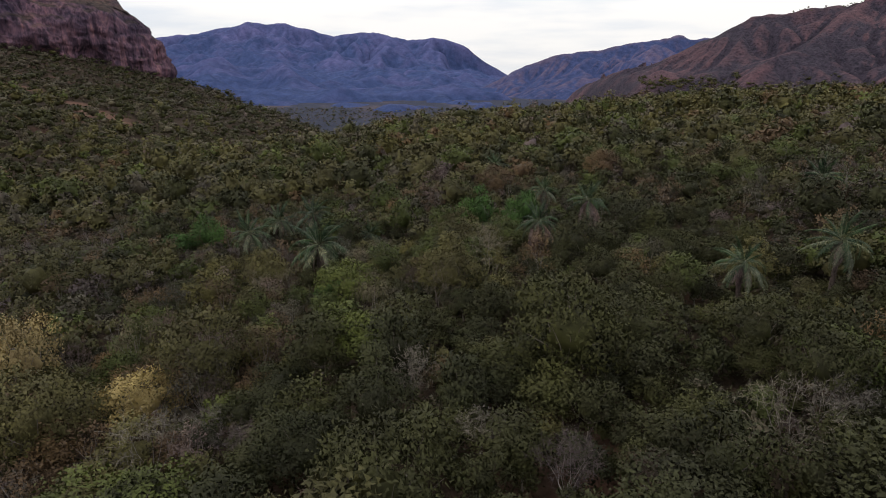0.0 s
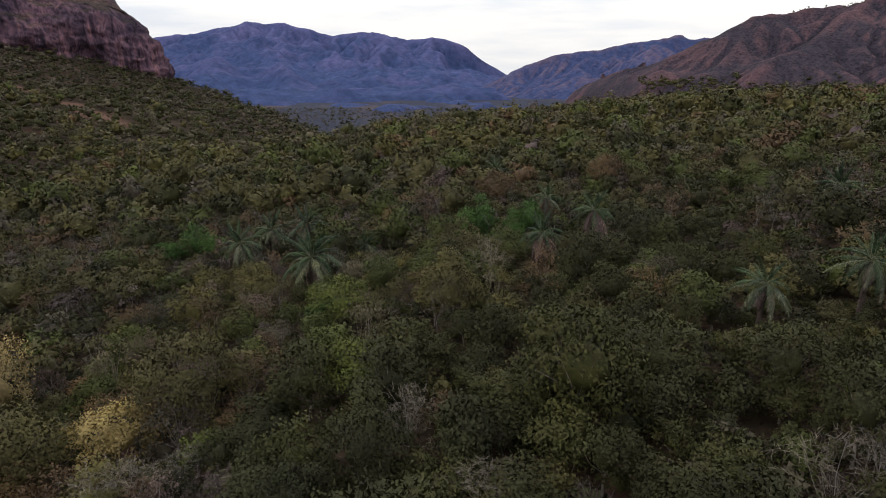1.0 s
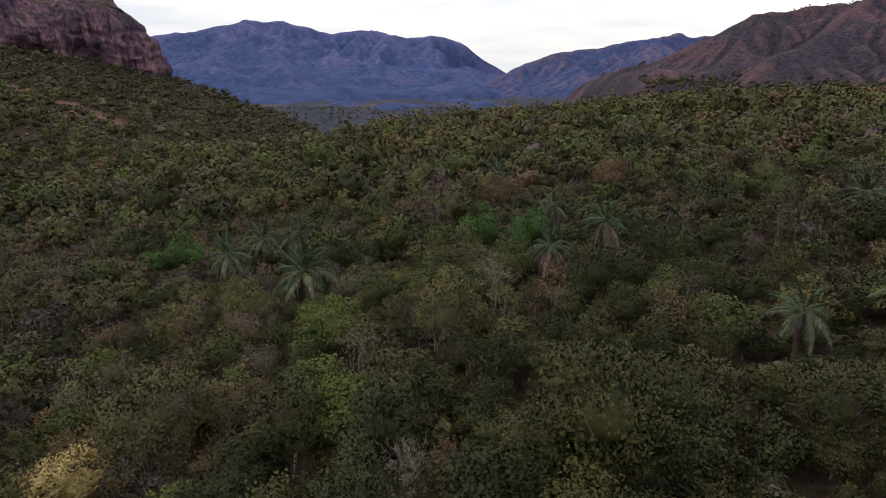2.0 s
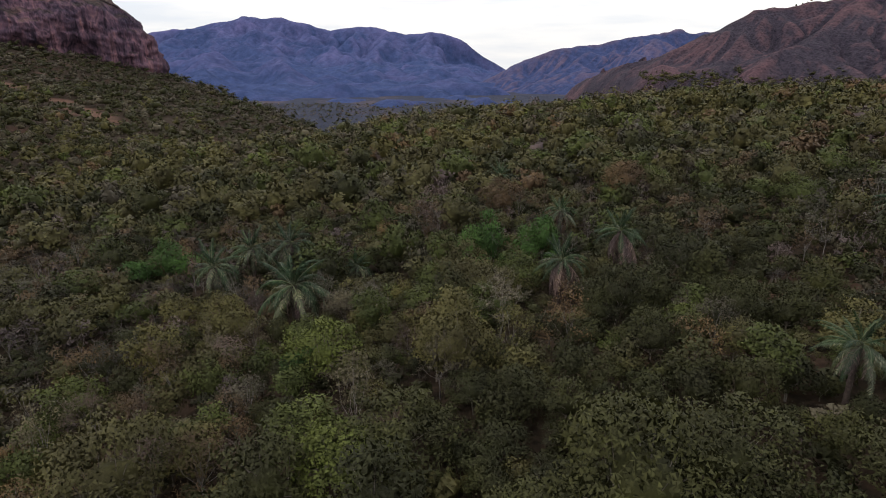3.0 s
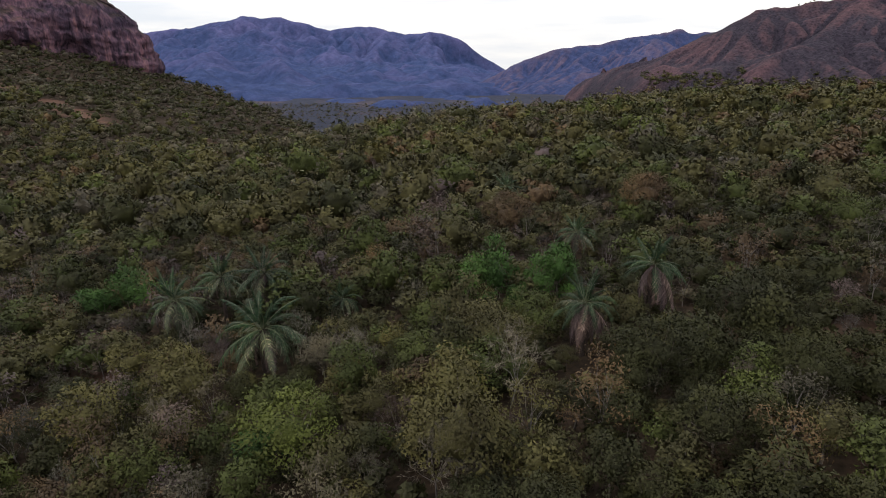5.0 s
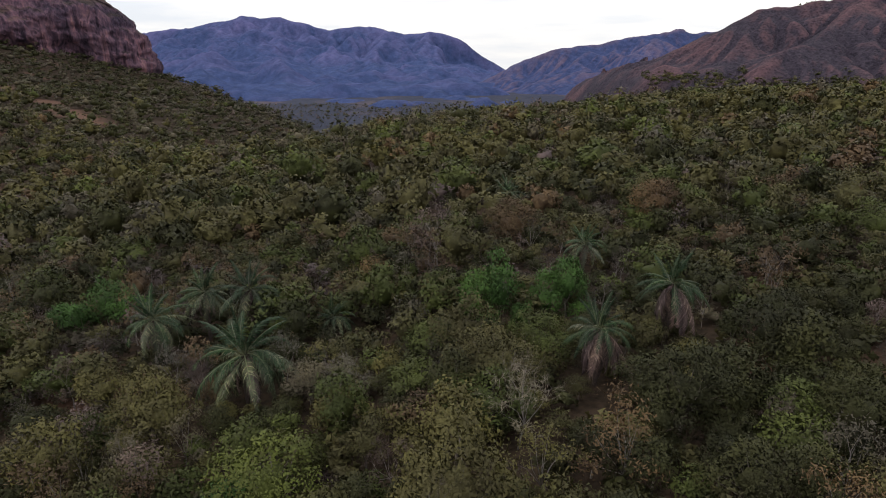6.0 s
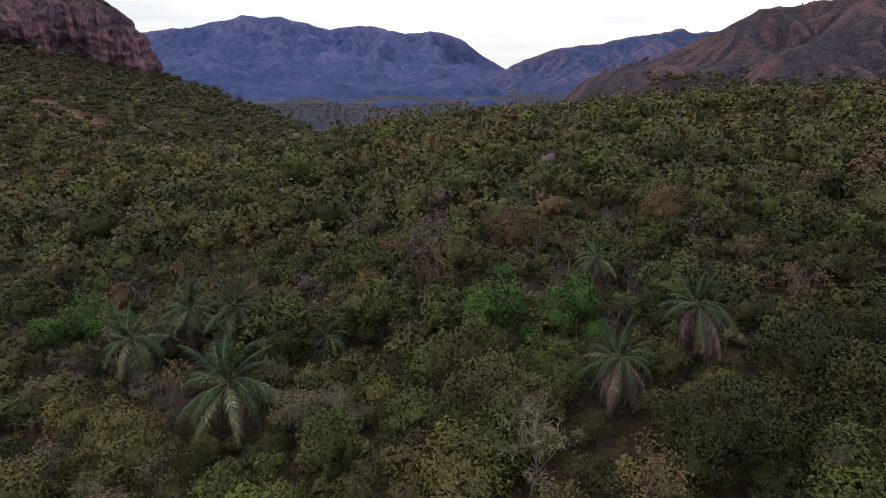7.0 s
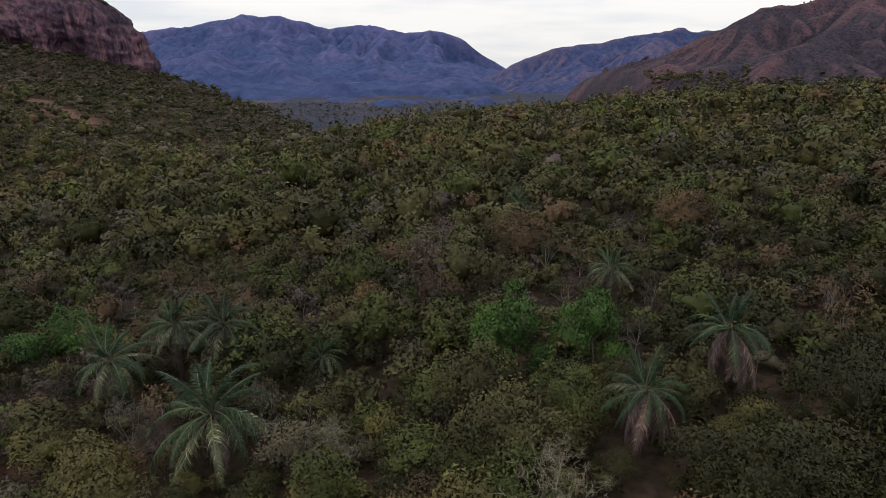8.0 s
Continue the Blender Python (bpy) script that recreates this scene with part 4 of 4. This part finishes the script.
def scatter(y0, y1, pitch, seed, half_at, spread=0.8):
    """Jittered places in a wedge of the plan that widens ahead."""
    rng = np.random.default_rng(seed)
    out = []
    y = y0
    row = 0
    while y < y1:
        w0, w1 = half_at(y)
        xs = np.arange(w0, w1, pitch) + (row % 2) * pitch * 0.5
        px = xs + rng.uniform(-0.5, 0.5, len(xs)) * pitch * spread
        py = y + rng.uniform(-0.5, 0.5, len(xs)) * pitch * spread
        out.append(np.stack([px, py], 1))
        y += pitch * 0.88
        row += 1
    return np.concatenate(out), rng


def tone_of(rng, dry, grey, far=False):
    """Tones gather in loose patches; far slopes take greyer leaves, haze put into their colour."""
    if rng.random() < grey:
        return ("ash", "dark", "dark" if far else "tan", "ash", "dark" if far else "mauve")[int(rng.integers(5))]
    if rng.random() < (0.08 + 0.40 * dry) * (0.45 if far else 1.0):
        return ("tan", "mauve", "tan", "ash")[int(rng.integers(4))]
    r = rng.random()
    return "olive" if r < 0.44 + 0.3 * dry else "dark" if r < 0.60 + 0.26 * dry else "olive" if far and r < 0.82 else "lime"


def clear(points):
    d = np.hypot(points[:, None, 0] - TAKEN[None, :, 0], points[:, None, 1] - TAKEN[None, :, 1])
    return (d > TAKEN[None, :, 2]).all(1)


class Wood:
    """Joins many plants into one mesh, with a material for each tone."""

    def __init__(self):
        self.h, self.qm, self.tm = Heap(), [], []

    def put(self, arrays, tone, x, y, size, turn, tall, z):
        v, q, t, n = arrays
        c, s = math.cos(turn), math.sin(turn)
        w = v * size
        self.h.add(np.stack([w[:, 0] * c - w[:, 1] * s + x, w[:, 0] * s + w[:, 1] * c + y, w[:, 2] * tall + z], 1), q,
                   np.stack([n[:, 0] * c - n[:, 1] * s, n[:, 0] * s + n[:, 1] * c, n[:, 2]], 1), t)
        self.qm.append(np.full(len(q), tone))
        self.tm.append(np.full(len(t), tone))

    def finish(self, name, label):
        v, q, t, n = self.h.arrays()
        ob = new(name, fast_mesh(name, v, q, t, TONE_MATS, np.concatenate(self.qm), np.concatenate(self.tm), normals=n))
        return tagged(ob, label, "bushland", kind="stuff")


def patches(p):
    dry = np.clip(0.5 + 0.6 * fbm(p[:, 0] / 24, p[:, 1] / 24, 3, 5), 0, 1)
    # grey share grows with distance to imitate haze, and is higher on the left
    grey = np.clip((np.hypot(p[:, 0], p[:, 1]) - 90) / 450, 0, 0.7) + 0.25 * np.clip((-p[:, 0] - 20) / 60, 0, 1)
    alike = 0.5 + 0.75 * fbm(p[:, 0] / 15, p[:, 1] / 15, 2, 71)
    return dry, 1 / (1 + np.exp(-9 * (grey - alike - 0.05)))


# the near bushland: single plants beside the flight line, the rest joined
near_at, rng = scatter(8.0, 95.0, 2.1, 11, lambda y: (-0.77 * y - 7, 0.77 * y + 7))
near_at = near_at[clear(near_at)]
near_z = ground_z(near_at[:, 0], near_at[:, 1])
near_dry, near_grey = patches(near_at)
near_wood = Wood()
SHADED_AREAS = [(4, 22, 17), (20, 50, 9), (24, 30, 6)]  # leaf tone turned dark to stand for deep shade: x, y, reach
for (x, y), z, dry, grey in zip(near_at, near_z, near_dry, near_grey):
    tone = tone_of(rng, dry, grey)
    if tone in ("lime", "tan", "olive", "ash", "mauve") and rng.random() < 0.88 and any(math.hypot(x - a, y - b) < c for a, b, c in SHADED_AREAS):
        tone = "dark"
    r = rng.random()
    if tone == "mauve":
        kind = "bare" if r < 0.55 else "thin"
    elif tone in ("tan", "ash"):
        kind = "thin" if r < 0.66 else "bare" if tone == "ash" and r < 0.86 else "shrub"
    elif tone == "green":
        kind = "shrub"
    else:
        kind = "shrub" if r < 0.62 else "tree" if r < 0.71 else "low" if (r < 0.93 or tone != "olive") else "thin"
    small = 1.14
    # small plants swap to the dark leaf, painting the shade between crowns
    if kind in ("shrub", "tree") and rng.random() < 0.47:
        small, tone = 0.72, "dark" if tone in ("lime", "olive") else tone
    # gaps: low plants, mostly dark-leaved in place of the shade down there
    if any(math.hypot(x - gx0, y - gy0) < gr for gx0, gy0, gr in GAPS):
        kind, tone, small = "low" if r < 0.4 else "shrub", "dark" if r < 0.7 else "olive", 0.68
    elif kind in ("shrub", "thin") and rng.random() < 0.12:
        kind, tone = "bare", "mauve" if rng.random() < 0.5 else "ash"
    size, turn, tall = small * float(np.clip(0.86 * math.exp(0.22 * rng.normal()), 0.55, 1.06)), rng.uniform(0, 6.28), rng.uniform(0.7, 1.3)
    if kind in ("thin", "bare"):
        size = min(size, 1.15)
    k = int(rng.integers(5 if kind == "bare" else len(FORMS[kind][0])))
    reach = max(abs(x) * 1.2 - 5, y - 30)
    if reach < 29 and y > 13:
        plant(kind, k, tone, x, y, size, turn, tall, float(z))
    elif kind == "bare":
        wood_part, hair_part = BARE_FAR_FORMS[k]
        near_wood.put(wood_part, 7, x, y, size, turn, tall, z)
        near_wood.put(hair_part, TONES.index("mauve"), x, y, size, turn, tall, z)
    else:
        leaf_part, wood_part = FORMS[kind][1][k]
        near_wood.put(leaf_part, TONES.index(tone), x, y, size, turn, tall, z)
        if kind == "thin":
            near_wood.put(wood_part, 7, x, y, size, turn, tall, z)
under_at, under_rng = scatter(12.0, 96.0, 3.1, 21, lambda y: (-0.66 * y - 6, 0.66 * y + 6))
under_z = ground_z(under_at[:, 0], under_at[:, 1])
undergrowth = Wood()
for (x, y), z in zip(under_at, under_z):
    # mostly the dark leaf, so its colour adds to the shade under the shrubs
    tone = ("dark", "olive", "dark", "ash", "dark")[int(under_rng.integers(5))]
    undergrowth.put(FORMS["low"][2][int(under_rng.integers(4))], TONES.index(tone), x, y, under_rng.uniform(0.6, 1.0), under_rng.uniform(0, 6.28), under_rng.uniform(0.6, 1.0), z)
undergrowth.finish("undergrowth", "low dark undergrowth on the soil between shrubs")
near_wood.finish("bushland_beside", "dense dry bushland of olive, brown and grey shrubs")


def far_stretch(name, label, y0, y1, pitch, seed, grade, wedge, sizes, surface, thin_out=0.0, tones=None):
    at, rng = scatter(y0, y1, pitch, seed, wedge)
    at = at[clear(at)]
    for px, py, pz, r in BARE_EARTH:
        at = at[np.hypot((at[:, 0] - px) / 1.1, at[:, 1] - py) > r * 0.75]
    z = surface(at[:, 0], at[:, 1])
    dry, grey = patches(at)
    wood = Wood()
    for (x, y), h, d, g in zip(at, z, dry, grey):
        if not h > -900 or rng.random() < thin_out:
            continue
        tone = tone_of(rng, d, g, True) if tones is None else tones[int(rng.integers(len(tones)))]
        r = rng.random()
        kind = "thin" if tone == "mauve" else "shrub" if r < 0.70 else "tree" if r < 0.88 else "low"
        k = int(rng.integers(len(FORMS[kind][grade])))
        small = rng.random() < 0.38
        # shade between the far crowns: small plants are recoloured dark
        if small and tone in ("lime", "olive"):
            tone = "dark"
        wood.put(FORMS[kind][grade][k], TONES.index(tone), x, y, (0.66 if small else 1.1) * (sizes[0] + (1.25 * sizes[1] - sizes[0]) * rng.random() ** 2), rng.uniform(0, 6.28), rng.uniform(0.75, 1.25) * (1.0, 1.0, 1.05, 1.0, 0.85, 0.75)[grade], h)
    return wood.finish(name, label)


def wooded(x, y):
    """Where bushes stand on the far slopes: the ground or the hill's foot, not the cliffs nor the open slopes above."""
    g, hill, inside = ground_z(x, y), hill_z(x, y), behind_bluff(x, y)
    z = np.where((x > 240) & (y > 560), np.maximum(g, hill), g)
    bare = 0.5 + 0.5 * fbm(x / 60, y / 60, 3, 44)
    open_slope = (x < -140) & (y > 260) & (fbm(x / 16, y / 20, 3, 47) > 0.75)
    keep = (inside < 6) & ~open_slope & ~((z > g + 4) & (bare * (46 + 0.3 * np.clip(x - 420, 0, 300)) < z - g))
    return np.where(keep, z, -1000.0)


def hill_woods(x, y):
    """The wooded slopes above the valley floor."""
    z = wooded(x, y)
    return np.where(z > -49, z, -1000.0)


def floor_scrub(x, y):
    """The open valley floor."""
    z = wooded(x, y)
    return np.where(z < -47, z, -1000.0)


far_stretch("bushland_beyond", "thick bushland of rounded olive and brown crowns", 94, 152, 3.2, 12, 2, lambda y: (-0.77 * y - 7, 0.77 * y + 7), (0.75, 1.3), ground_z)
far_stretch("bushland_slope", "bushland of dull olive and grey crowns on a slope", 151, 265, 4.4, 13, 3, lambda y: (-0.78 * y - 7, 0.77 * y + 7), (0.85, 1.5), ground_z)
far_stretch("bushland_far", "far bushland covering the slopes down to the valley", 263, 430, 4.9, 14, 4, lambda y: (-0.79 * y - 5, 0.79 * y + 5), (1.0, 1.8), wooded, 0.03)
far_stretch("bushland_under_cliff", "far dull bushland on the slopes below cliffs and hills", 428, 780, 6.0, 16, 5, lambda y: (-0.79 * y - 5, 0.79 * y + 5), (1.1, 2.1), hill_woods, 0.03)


def hill_foot(x, y):
    """The belt of trees along the foot of the red hill."""
    z = hill_z(x, y)
    low = z + 9 * fbm(x / 30, y / 30, 2, 83)
    return np.where((low > -12) & (low < 7) & (x > 260), z - 0.5, -1000.0)


far_stretch("hill_foot_trees", "dark trees along the foot of the red hill", 570, 800, 6.4, 18, 5, lambda y: (250, 640), (1.3, 2.3), hill_foot, 0.08, ("dark", "dark", "olive", "dark"))
ridge_wood = Wood()
ridge_rng = np.random.default_rng(77)
for k in range(26):
    x = ridge_rng.uniform(505, 615)
    y = np.interp(x, [497, 537, 578, 609, 800], [900, 895, 890, 880, 800]) - ridge_rng.uniform(0, 9)
    ridge_wood.put(FORMS["tree"][3][k % 5], TONES.index(("dark", "olive", "ash")[k % 3]), x, y, ridge_rng.uniform(0.3, 0.75), ridge_rng.uniform(0, 6.28), ridge_rng.uniform(0.8, 1.2), float(hill_z(np.array([x]), np.array([y]))[0]) - 0.5)
ridge_wood.finish("ridge_trees", "small dark trees along the crest of the red hill")
far_stretch("bushland_behind", "bushland round the start of the flight", -60, 9, 3.2, 17, 4, lambda y: (-50, 50), (0.9, 1.4), ground_z)
far_stretch("bushland_valley", "scattered scrub on the valley floor", 690, 1150, 9.5, 15, 5, lambda y: (-0.60 * y, 0.62 * y), (0.5, 1.5), floor_scrub, 0.2, ("dark", "mauve", "dark", "ash"))
